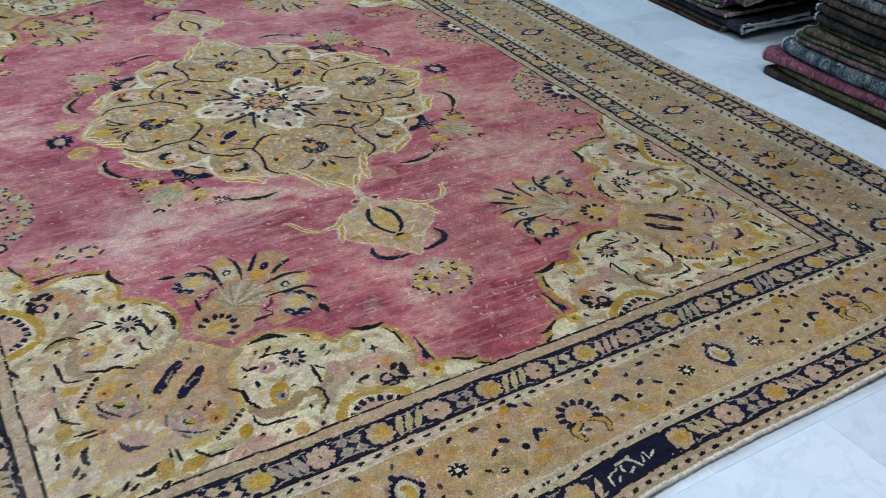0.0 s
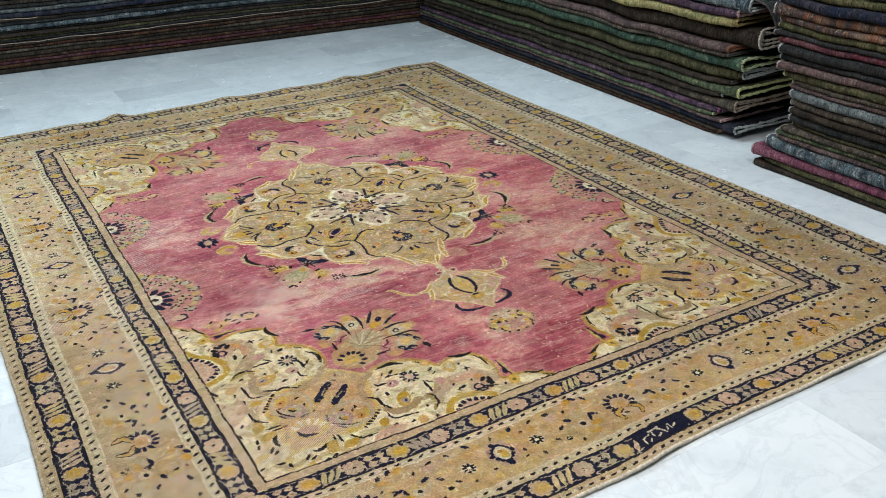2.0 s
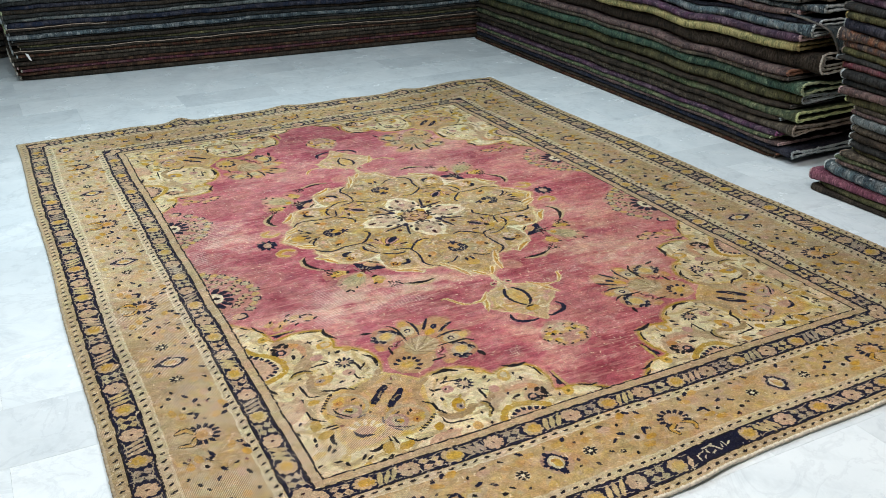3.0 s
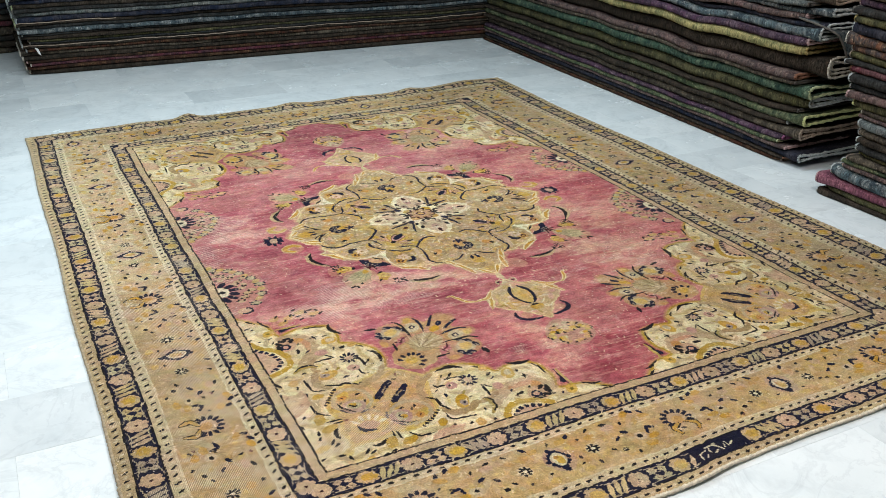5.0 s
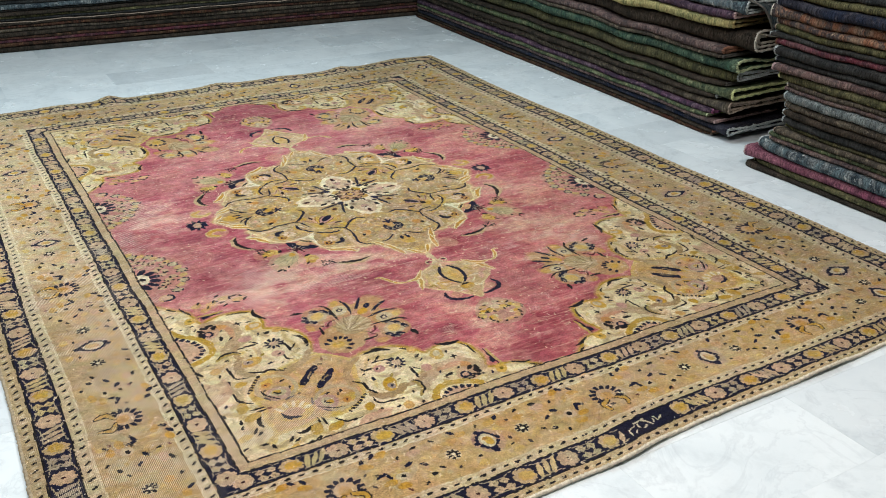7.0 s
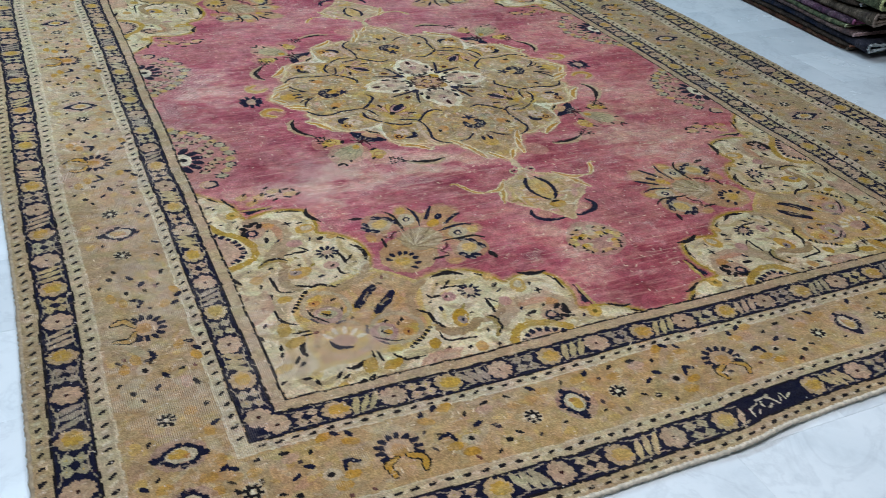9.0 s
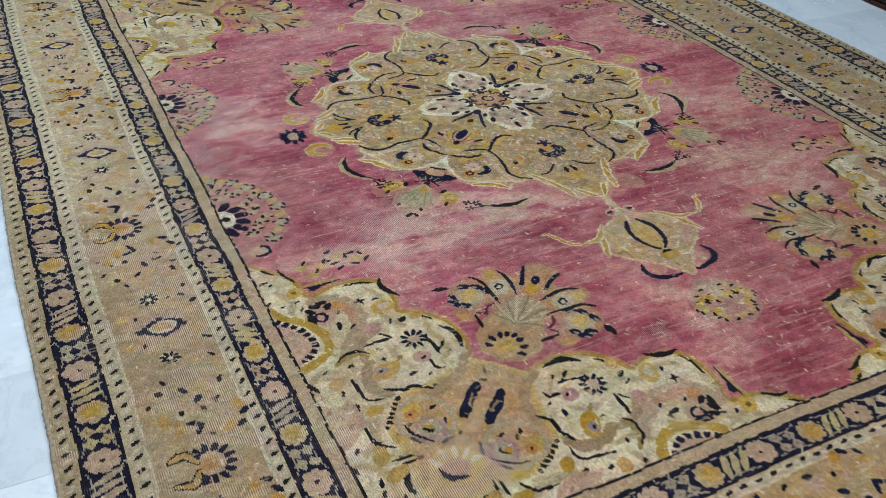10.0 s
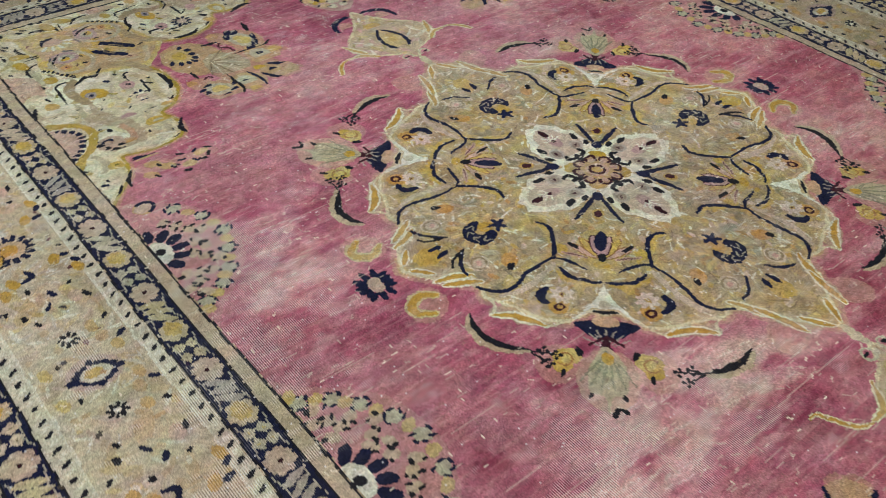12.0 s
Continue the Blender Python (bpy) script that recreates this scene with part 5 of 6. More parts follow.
oval(0.106, 0.033, 0.0205, 0.0185, DUSK * 0.35 + SAND * 0.6, mirror8)
oval(0.106, 0.033, 0.0135, 0.0120, TAUPE * 0.5 + DUSK * 0.3, mirror8)
oval(0.106, 0.033, 0.0052, 0.0048, WINE * 0.6, mirror8, n=7)
for a, b, turn, length in ((0.136, 0.054, 15, 0.034), (0.188, 0.0, 0, 0.038), (0.100, 0.061, 30, 0.026)):
    fleck(a, b, length, 0.0165, turn, BLACK if b else WINE * 0.4, mirror8)
stroke([(0.074, 0.070), (0.112, 0.082), (0.168, 0.098)], 0.0125, NAVY, mirror8, 0.5)
oval(0.074, 0.074, 0.016, 0.013, NAVY * 1.3, mirror4, 45)
for k in range(4):
    a = math.pi * k / 2 + math.pi / 4
    oval(0.062 * math.cos(a), 0.062 * math.sin(a), 0.016, 0.022, GOLD * 0.85 + OLIVE * 0.1, only, math.degrees(a), n=10)
oval(0, 0, 0.058, 0.058, GOLD * 0.45 + TAUPE * 0.25 + PINK * 0.2, only)
for k in range(4):
    a = math.pi * k / 2
    for s in (-1, 1):
        b = a + s * 0.34
        stroke([(0.060 * math.cos(a), 0.060 * math.sin(a)), (0.076 * math.cos(b), 0.076 * math.sin(b)), (0.090 * math.cos(a + s * 0.26), 0.090 * math.sin(a + s * 0.26))], 0.011, BLACK, only, 0.3)
    stroke([(0.052 * math.cos(a), 0.052 * math.sin(a)), (0.072 * math.cos(a), 0.072 * math.sin(a))], 0.014, BLACK)
for k in range(8):
    a = math.pi * (k + 0.5) / 4
    loop(0.045 * math.cos(a), 0.045 * math.sin(a), 0.0125, 0.0072, WINE * 0.5, only, math.degrees(a) - 120, math.degrees(a) + 120)
    oval(0.041 * math.cos(a), 0.041 * math.sin(a), 0.010, 0.008, PINK * 0.6 + TAUPE * 0.3, only, math.degrees(a), n=8)
oval(0, 0, 0.028, 0.026, PINK * 0.6 + TAUPE * 0.35)
loop(0, 0, 0.0165, 0.0065, WINE * 0.45)
oval(0, 0, 0.0115, 0.0115, GOLD)

# -- pendants on the long axis -------------------------------------------------
pend = [(0.0, 0.690), (0.028, 0.735), (0.075, 0.760), (0.125, 0.795), (0.135, 0.830), (0.120, 0.875), (0.085, 0.910), (0.050, 0.945), (0.020, 0.985), (0.0, 1.010)]
pend = pend + [(-x, y) for x, y in reversed(pend[1:-1])]
patch(pend, SAND * 0.35 + TAUPE * 0.25 + STRAW * 0.40, mirror4, soak=0.55)
hang = np.zeros((ny, nx), bool)
for p in (smooth(pend, True), smooth(pend, True) * np.array([1, -1])):
    sel = window(-0.15, 0.15, p[:, 1].min(), p[:, 1].max())
    hang[sel] |= inside(WX[sel], WY[sel], p)
sprinkle(hang, 110, (CREAM * 0.6 + SAND * 0.4, STRAW, GOLD * 0.6 + STRAW * 0.4, PINK, SAND, ROSE_PALE, TAUPE * 0.8), (0.02, 0.06), (0.008, 0.018), 39, 0.60)
sprinkle(hang, 40, (GOLD, CREAM, OLIVE), (0.02, 0.05), (0.005, 0.009), 40, 0.7)
stroke(pend + pend[:1], 0.0080, CREAM * 0.45 + STRAW * 0.55, mirror4, soak=0.70, gap=0.07)
oval(0.0, 0.832, 0.040, 0.062, STRAW * 0.6 + GOLD * 0.4, mirror4, soak=0.55)
for s, line in ((0.022, [(0.098, 0.765), (0.120, 0.820), (0.142, 0.868)]), (0.020, [(0.080, 0.752), (0.120, 0.795), (0.163, 0.800)]), (0.015, [(0.163, 0.802), (0.190, 0.795), (0.212, 0.765), (0.226, 0.732), (0.246, 0.734)])):
    stroke(line, s, CREAM * 0.55 + STRAW * 0.45, mirror4, 0.6)
    stroke(line, s * 0.5, GOLD * 0.75 + OCHRE * 0.25, mirror4, 0.7)
stroke([(0.014, 0.762), (0.031, 0.796), (0.035, 0.832), (0.024, 0.868), (0.006, 0.895)], 0.0115, NAVY, mirror4, 0.35)
fleck(0.027, 0.786, 0.034, 0.016, 65, NAVY, mirror4)
oval(0.0, 0.832, 0.012, 0.034, GOLD * 0.7 + STRAW * 0.3, mirror4)
oval(0.0, 0.922, 0.026, 0.020, GOLD * 0.8 + OCHRE * 0.2, mirror4)
fleck(0.004, 0.908, 0.022, 0.011, 20, BLACK, mirror4)
stroke([(0.092, 0.928), (0.100, 0.956), (0.083, 0.985), (0.040, 0.998), (0.022, 0.996)], 0.0165, NAVY, mirror4, 0.6)
oval(0.064, 0.960, 0.022, 0.020, STRAW * 0.5 + ROSE_PALE * 0.5, mirror4, soak=0.5)
loop(0.026, 0.713, 0.014, 0.006, SAND, mirror4)
fleck(0.030, 0.711, 0.020, 0.009, 10, BLACK, mirror4)
stroke([(0.0, 0.640), (0.004, 0.668), (0.0, 0.695)], 0.016, SAND * 0.8 + STRAW * 0.2, mirror4, 0.3)
patch([(0.0, 1.03), (0.055, 1.06), (0.085, 1.12), (0.055, 1.18), (0.0, 1.205), (-0.055, 1.18), (-0.085, 1.12), (-0.055, 1.06)], SAGE * 0.3 + PINK * 0.2 + SAND * 0.5, mirror4, soak=0.30)
pick = random.Random(12)
for k in range(26):
    px, py = pick.uniform(0.0, 0.075), pick.uniform(1.05, 1.19)
    if abs(px) / 0.085 + abs(py - 1.12) / 0.09 > 1.05:
        continue
    oval(px, py, 0.012, 0.010, pick.choice((STRAW, PEACH, SAND, GOLD)), mirror4, n=7)
    fleck(px + 0.010, py + 0.006, 0.016, 0.008, pick.uniform(0, 180), BLACK, mirror4)

# small sprays near the corner pieces
for sx, sy, r in ((0.730, 0.625, 0.045), (0.685, 0.635, 0.035), (0.800, 0.650, 0.045)):
    oval(sx, sy, r, r * 0.6, ROSE_PALE * 0.6 + STRAW * 0.4, mirror4, 20, 0.35)
for sx, sy in ((0.730, 0.612), (0.690, 0.640)):
    oval(sx, sy, 0.020, 0.013, STRAW * 0.7 + GOLD * 0.3, mirror4, soak=0.7)
for sx, sy, turn in ((0.760, 0.625, 30), (0.742, 0.636, 10), (0.735, 0.660, 40), (0.712, 0.618, 70), (0.697, 0.612, 20), (0.678, 0.622, 120), (0.700, 0.655, 150), (0.668, 0.648, 40), (0.745, 0.590, 20)):
    fleck(sx, sy, 0.024, 0.010, turn, NAVY if turn % 20 else BLACK, mirror4)
for sx, sy in ((0.775, 0.632), (0.820, 0.622), (0.800, 0.660)):
    oval(sx, sy, 0.020, 0.013, GOLD * 0.6 + STRAW * 0.4, mirror4, 30, 0.6)
    fleck(sx - 0.010, sy - 0.012, 0.020, 0.009, 60, BLACK, mirror4)

# -- borders ------------------------------------------------------------------
WY = WY_PLAIN
RING = np.maximum(np.abs(WX), ring_of(np.abs(WY) - 0.5))
outer = RING > 0.934
DYE[outer] = tan_ground[outer]
strewn = (RING > 1.072) & (RING < 1.245)
washes = (GOLD * 0.4 + TAN * 0.6, PINK * 0.6 + TAN * 0.4, GOLD * 0.3 + STRAW * 0.4 + TAN * 0.3, PEACH, SAND, TAUPE, TAN_WARM, PINK * 0.4 + SAND * 0.6)
sprinkle(strewn, 560, washes + (SAGE * 0.5 + TAN * 0.5, TAUPE * 0.8), (0.04, 0.12), (0.014, 0.040), 41, 0.46)
sprinkle(strewn, 1300, washes, (0.015, 0.05), (0.007, 0.018), 44, 0.50)
sprinkle(strewn, 330, (GOLD * 0.7 + TAN * 0.3, OCHRE * 0.6 + TAN * 0.4, STRAW), (0.014, 0.036), (0.009, 0.016), 42, 0.6)
sprinkle(strewn & (west_sheen[..., 0] > 0.4), 420, (CREAM, SAND * 0.6 + SAGE * 0.4, PINK * 0.5 + CREAM * 0.4, CREAM * 0.6 + DUSK * 0.3), (0.012, 0.045), (0.004, 0.010), 74, 0.55)
sprinkle(strewn, 150, (BLACK, WINE, NAVY), (0.010, 0.020), (0.007, 0.010), 43, 0.9)
for lo, hi, c, soak in ((0.935, 0.940, BLACK, 1), (0.940, 0.966, SAND * 0.42 + PINK * 0.18 + TAN * 0.40, 0.8), (0.966, 0.970, BLACK, 1), (0.970, 1.033, NAVY, 1), (1.033, 1.037, BLACK, 1),
                        (1.038, 1.062, CREAM * 0.5 + SAND * 0.4, 0.6), (1.062, 1.067, CREAM * 0.8 + SAND * 0.2, 0.8), (1.250, 1.255, CREAM * 0.7 + SAND * 0.3, 0.7), (1.255, 1.286, CREAM * 0.4 + SAND * 0.5, 0.6), (1.286, 1.290, BLACK, 1),
                        (1.290, 1.358, NAVY, 1), (1.358, 1.363, BLACK, 1), (1.363, 1.42, TAN * 0.40 + SAND * 0.40 + TAUPE * 0.20, 0.85)):
    m = (RING >= lo) & (RING < hi)
    DYE[m] += (c - DYE[m]) * soak


def on_band(ring, along, which):
    """The place on one of the four sides at a distance along it."""
    end = 0.5 + (ring if ring < 1.04 else 1.04 + (ring - 1.04) / 1.08)
    return {"w": (-ring, along), "e": (ring, along), "s": (along, -end), "n": (along, end)}[which]


def ticks(ring, step, which):
    reach = ring + 0.5 if which in "we" else ring
    for k in range(1, int(2 * reach / step)):
        x, y = on_band(ring, -reach + step * k, which)
        fleck(x, y, 0.0195, 0.0088, (8 if which in "sn" else 38), BLACK)
        px, py = on_band(ring, -reach + step * (k + 0.5), which)
        fleck(px, py, 0.0190, 0.0095, (8 if which in "sn" else 38), CREAM, only, 0.45)


def guard(ring, width, which, step=0.126):
    """Blossoms on the navy stripe, gold and tan by turns, with four lozenges or three leaves between."""
    reach = (ring + 0.5 if which in "we" else ring) - 0.03
    n = 2 * round(reach / step)
    step = 2 * reach / n
    h = width * 0.5
    pick = random.Random(ord(which) + int(ring * 100))

    def shape(at, pts, c, rounded=False):
        patch([on_band(ring + dr, at + da, which) for da, dr in pts], c, only, rounded)

    def petals(at, ra, rr, lobes, c, lean=0.0):
        pts = []
        for q in range(lobes * 4):
            a = 2 * math.pi * q / (lobes * 4) + lean
            k = 1.0 - 0.17 * (q % 4 == 0)
            pts.append((ra * k * math.cos(a), rr * k * math.sin(a)))
        shape(at, pts, c)

    for k in range(n + 1):
        a = -reach + k * step
        gold = k % 2 == 1
        ra, rr, lean = pick.uniform(0.027, 0.031), 0.93 * h, pick.uniform(0, 0.6)
        body = PEACH * 0.45 + SAND * 0.35 + TAN * 0.2 if gold else SAND * 0.45 + PINK * 0.3 + TAUPE * 0.25
        petals(a, ra, rr, pick.choice((7, 8, 9)), body * pick.uniform(0.92, 1.06), lean)
        if gold:
            petals(a + 0.004, ra * 0.72, rr * 0.62, 7, GOLD * 0.75 + STRAW * 0.25, lean)
        else:
            x, y = on_band(ring, a, which)
            oval(x, y, 0.0050, 0.0050, WINE * 0.35, only, n=7)
        if k == n:
            break
        leaf = pick.choice((SAND * 0.7 + SAGE * 0.3, SAND * 0.6 + PINK * 0.3 + TAUPE * 0.1, SAND * 0.5 + DUSK * 0.35, STRAW * 0.4 + SAND * 0.5))
        mid = a + step / 2
        s = pick.choice((-1, 1))
        if gold:
            for q in range(3):
                at = mid + (q - 1) * 0.0205
                tilt = 0.010 * s
                tilt += pick.uniform(-0.004, 0.004)
                top, low = pick.uniform(0.74, 0.95), pick.uniform(0.74, 0.95)
                shape(at, [(-tilt, -low * h), (-tilt * 0.5 - 0.0088, -0.3 * h), (tilt * 0.4 - 0.0076, 0.35 * h), (tilt, top * h), (tilt * 0.5 + 0.0088, 0.3 * h), (0.0076 - tilt * 0.4, -0.35 * h)], leaf * pick.uniform(0.85, 1.1), True)
        else:
            for da, dr in ((-0.0145, -0.42), (0.0145, -0.36), (-0.0135, 0.40), (0.0150, 0.44)):
                w, t = pick.uniform(0.0135, 0.0160), pick.uniform(-0.3, 0.3)
                c, d = math.cos(t), math.sin(t)
                shape(mid + da, [(x * c - y * d, dr * h + x * d + y * c) for x, y in ((-w, 0), (0, -0.43 * h), (w, 0), (0, 0.43 * h))], leaf * pick.uniform(0.85, 1.1))
                px, py = on_band(ring + dr * h, mid + da, which)
                oval(px, py, 0.0030, 0.0030, STRAW * 0.9 if s > 0 else TAUPE * 0.5, only, n=6)
        # pale stems hugging both edges of the stripe
        for edge in (-1, 1):
            line = [on_band(ring + edge * h * (0.90 - 0.22 * math.sin(math.pi * u)), a + 0.022 + (step - 0.044) * u, which) for u in (0, 0.25, 0.5, 0.75, 1)]
            stroke(line, 0.0034, SAND * 0.8 + DUSK * 0.15, only, 0.2, soak=0.75)


for which in "wesn":
    guard(1.002, 0.060, which)
    guard(1.324, 0.068, which)
    ticks(1.050, 0.0345, which)
    ticks(1.268, 0.0345, which)
    ticks(1.380, 0.0345, which)


def border_unit(which, at, kind, seed):
    """The large figures of the main border, ringed ovals and open palmettes facing outwards, and the small flowers on both sides of a palmette."""
    flip = which in "we"
    rng = random.Random(seed)

    def put_oval(da, dr, ra, rr, c, turn=0.0, soak=1.0):
        x, y = on_band(1.155 + dr, at + da, which)
        oval(x, y, rr if flip else ra, ra if flip else rr, c, only, turn, soak, n=12)

    def mark(da, dr, length, w, turn, c, soak=1.0):
        x, y = on_band(1.155 + dr, at + da, which)
        fleck(x, y, length, w, turn if not flip else 90 - turn, c, only, soak)

    def streak(pts, w, c, taper=0.4):
        stroke([on_band(1.155 + dr, at + da, which) for da, dr in pts], w, c, only, taper)

    if kind == "oval":
        put_oval(0.003, 0.002, 0.043, 0.050, PINK * 0.4 + DUSK * 0.45 + TAN * 0.2, soak=0.6)
        for k in range(14):
            a = 2 * math.pi * k / 14
            bulge = 1.0 - 0.22 * abs(math.sin(2 * a)) + rng.uniform(-0.05, 0.05)
            put_oval(0.028 * bulge * math.cos(a), 0.038 * bulge * math.sin(a), 0.0074, 0.0074, NAVY)
        streak([(-0.004, 0.036), (0.003, 0.052)], 0.018, NAVY, 0.7)
        streak([(-0.010, -0.034), (-0.004, -0.048)], 0.014, NAVY, 0.8)
        put_oval(0, 0, 0.0195, 0.0275, SAND * 0.75 + CREAM * 0.25)
        put_oval(0.003, 0.004, 0.012, 0.017, GOLD * 0.7 + STRAW * 0.3)
        put_oval(-0.004, -0.010, 0.006, 0.006, OCHRE * 0.8)
        for s in (-1, 1):
            put_oval(0.102 * s, 0.006, 0.021, 0.021, SAND * 0.6 + CREAM * 0.4, soak=0.7)
            for k in range(8):
                a = 2 * math.pi * (k + 0.5) / 8
                streak([(0.102 * s + q * math.cos(a), 0.006 + q * math.sin(a)) for q in (0.0095, 0.0165)], 0.0074, BLACK, 0.0)
            put_oval(0.102 * s, 0.006, 0.0050, 0.0050, CREAM)
            for da, dr, c in ((0.040, -0.060, GOLD * 0.6 + OCHRE * 0.4), (0.075, -0.045, OCHRE * 0.7 + TAN * 0.3), (0.045, 0.072, STRAW * 0.6 + GOLD * 0.4), (0.118, -0.040, GOLD * 0.5 + OCHRE * 0.5)):
                put_oval((da + rng.uniform(-0.008, 0.008)) * s, dr, 0.016, 0.011, c, 0, 0.7)
            mark(0.048 * s, 0.046, 0.014, 0.009, 20, BLACK)
            mark(0.125 * s, -0.070, 0.018, 0.010, 30 * s, BLACK)
            mark(0.066 * s, -0.075, 0.024, 0.012, 50 * s, NAVY)
    else:
        put_oval(0.004, 0.0, 0.044, 0.042, PINK * 0.4 + TAN * 0.6, soak=0.5)
        for k in range(10):
            a = radians(-25 + 230 * k / 9)
            streak([(q * math.cos(a), 0.004 - q * math.sin(a)) for q in (0.028, 0.036, 0.044)], 0.0120, NAVY, 0.1)
        put_oval(0, 0.002, 0.029, 0.028, SAND * 0.4 + PINK * 0.3 + OCHRE * 0.3)
        put_oval(0, 0.006, 0.018, 0.018, OCHRE * 0.7 + GOLD * 0.3)
        for s in (-1, 1):
            line = [(0.012 * s, 0.024), (0.036 * s, 0.040), (0.030 * s, 0.068)]
            streak(line, 0.021, BLACK)
            streak(line, 0.013, GOLD * 0.8 + OCHRE * 0.2)
            for da, dr, turn in ((0.125, -0.084, 20), (0.078, -0.054, -20), (0.104, 0.034, 10), (0.128, 0.058, 0)):
                put_oval(da * s, dr, 0.018, 0.011, GOLD * 0.7 + OCHRE * 0.3, turn)
            mark(0.103 * s, -0.088, 0.026, 0.014, 40 * s, NAVY)
            mark(0.074 * s, -0.076, 0.024, 0.013, 70 * s, NAVY)
            streak([(0.082 * s, 0.004), (0.104 * s, -0.004), (0.112 * s, 0.018)], 0.0115, NAVY)
            put_oval(0.140 * s, 0.022, 0.018, 0.016, SAND * 0.8 + PINK * 0.2)
            put_oval(0.142 * s, 0.021, 0.0075, 0.0065, BLACK)
            mark(0.170 * s, -0.016, 0.028, 0.014, 25 * s, NAVY)
            mark(0.203 * s, 0.004, 0.026, 0.011, -35 * s, NAVY)
            put_oval(0.206 * s, 0.054, 0.020, 0.015, GOLD * 0.4 + SAND * 0.6)
            put_oval(0.208 * s, 0.050, 0.0085, 0.0070, BLACK)
            put_oval(0.202 * s, -0.050, 0.019, 0.013, PINK * 0.7 + SAND * 0.3, 0, 0.8)
            mark(0.208 * s, -0.068, 0.026, 0.011, 15 * s, BLACK)
            mark(0.178 * s, 0.074, 0.016, 0.009, 30, BLACK)
            mark(0.158 * s, -0.052, 0.015, 0.009, 60, BLACK)
            mark(0.236 * s, 0.036, 0.018, 0.009, -30, BLACK)


for which, at, pitch in (("w", 0.112, 0.4075), ("e", -0.655, 0.405), ("s", -0.390, 0.385), ("n", -0.390, 0.404)):
    far = 1.60 if which in "we" else 1.24
    for j in range(-6, 7):
        if abs(at + j * pitch) < far:
            border_unit(which, at + j * pitch, "oval" if j % 2 == 0 else "palmette", 7 * j + ord(which))

# a dark cartouche in the near outer guard, its small cream writing as plain bars
patch([(-0.080, -1.834), (-0.080, -1.772), (0.108, -1.772), (0.108, -1.834)], NAVY * 0.9, rounded=False)
for bx, by, long, turn in ((-0.058, -1.812, 0.020, 70), (-0.044, -1.800, 0.024, 10), (-0.040, -1.818, 0.012, 40), (-0.020, -1.802, 0.014, 80), (-0.006, -1.816, 0.012, 20), (0.010, -1.803, 0.032, 120), (0.030, -1.806, 0.012, 60), (0.042, -1.802, 0.016, 100), (0.056, -1.804, 0.016, 30), (-0.010, -1.788, 0.036, 5)):
    dx, dy = long / 2 * math.cos(radians(turn)), long / 2 * math.sin(radians(turn))
    stroke([(bx - dx, by - dy), (bx + dx, by + dy)], 0.0050, CREAM, wavy=False, soak=0.85)

# -- age and painted shade: worn pile, bare foundation, specks -------------------
FOUND = srgb(204, 186, 156)
lightness = DYE.mean(2)
takes = 0.06 + 0.94 * between(lightness, 0.02, 0.14)
reddish = between(DYE[..., 0] / np.maximum(DYE[..., 1], 1e-3), 1.7, 2.6)[..., None]
BARE = FOUND * 0.97 * (1 - reddish) + (ROSE_PALE * 0.90 + FOUND * 0.14) * reddish
wear = between(cloud(0.22, 0.14, 5, 0.65), 0.46, 0.66)
DYE += (BARE - DYE) * (wear * takes * 0.22)[..., None]
rub = between(cloud(0.030, 0.016, 3, 0.8), 0.50, 0.72)
DYE += (BARE - DYE) * (rub * takes * 0.20)[..., None]
streak_x = between(cloud(0.16, 0.010, 3, 0.8), 0.50, 0.72)
DYE += (BARE * 1.06 - DYE) * (streak_x * takes * 0.26 * reddish[..., 0])[..., None]
# uneven soil, with shade east and south and sheen west put into the dye
soil_shade = between(cloud(0.45, 0.35, 4, 0.6), 0.40, 0.75) + 0.8 * np.exp(-((GX - 0.75) / 0.45) ** 2 - ((GY + 1.0) / 0.5) ** 2) + 0.75 * between(GX + 0.25 * (cloud(0.5, 0.5, 3, 0.6) - 0.5), 0.55, 1.15) - 0.40 * between(-GX, 0.9, 1.2) * between(GY, -0.5, 0.1) + 0.55 * between(-GX, 0.9, 1.2) * between(-GY, 0.35, 0.9)
DYE *= (0.83 - 0.12 * soil_shade)[..., None]
for c in range(3):
    DYE[..., c] *= 1 + 0.24 * (cloud(0.05, 0.04, 4, 0.75) - 0.5)
DYE *= (1 + 0.62 * (cloud(0.020, 0.014, 3, 0.85) - 0.5))[..., None]
DYE *= (1 + 0.40 * (dice.random((ny, nx)) - 0.5))[..., None]
# short bare scuffs where the pile is thinnest, wool glints painted as pale strokes, and single pale knots
thin = (cloud(0.20, 0.13, 5, 0.75) + 0.06 * pale_lots) > 0.54
sprinkle(thin, 2400, (FOUND * 1.25, FOUND * 1.1, FOUND), (0.007, 0.020), (0.0034, 0.0050), 51, 0.40)
sprinkle(thin, 1500, (FOUND * 1.2, FOUND), (0.010, 0.035), (0.0032, 0.0044), 55, 0.34, (-10, 10))
sprinkle(reddish[..., 0] > 0.5, 110, (FOUND * 1.2, FOUND * 1.1), (0.04, 0.14), (0.0032, 0.0040), 73, 0.26, (-3, 3))
sprinkle(GX > -9, 1300, (FOUND * 1.5, FOUND * 1.3), (0.006, 0.014), (0.0034, 0.0048), 52, 0.65)
sprinkle(GX > -9, 1800, (WINE * 0.8, TAUPE * 0.35, TAUPE * 0.5), (0.007, 0.018), (0.0036, 0.0054), 53, 0.28)
speck = dice.random((ny, nx)) > 0.9982
DYE[speck] += (srgb(240, 228, 214) - DYE[speck]) * 0.6
DYE = np.clip(DYE, 0.004, 0.85)
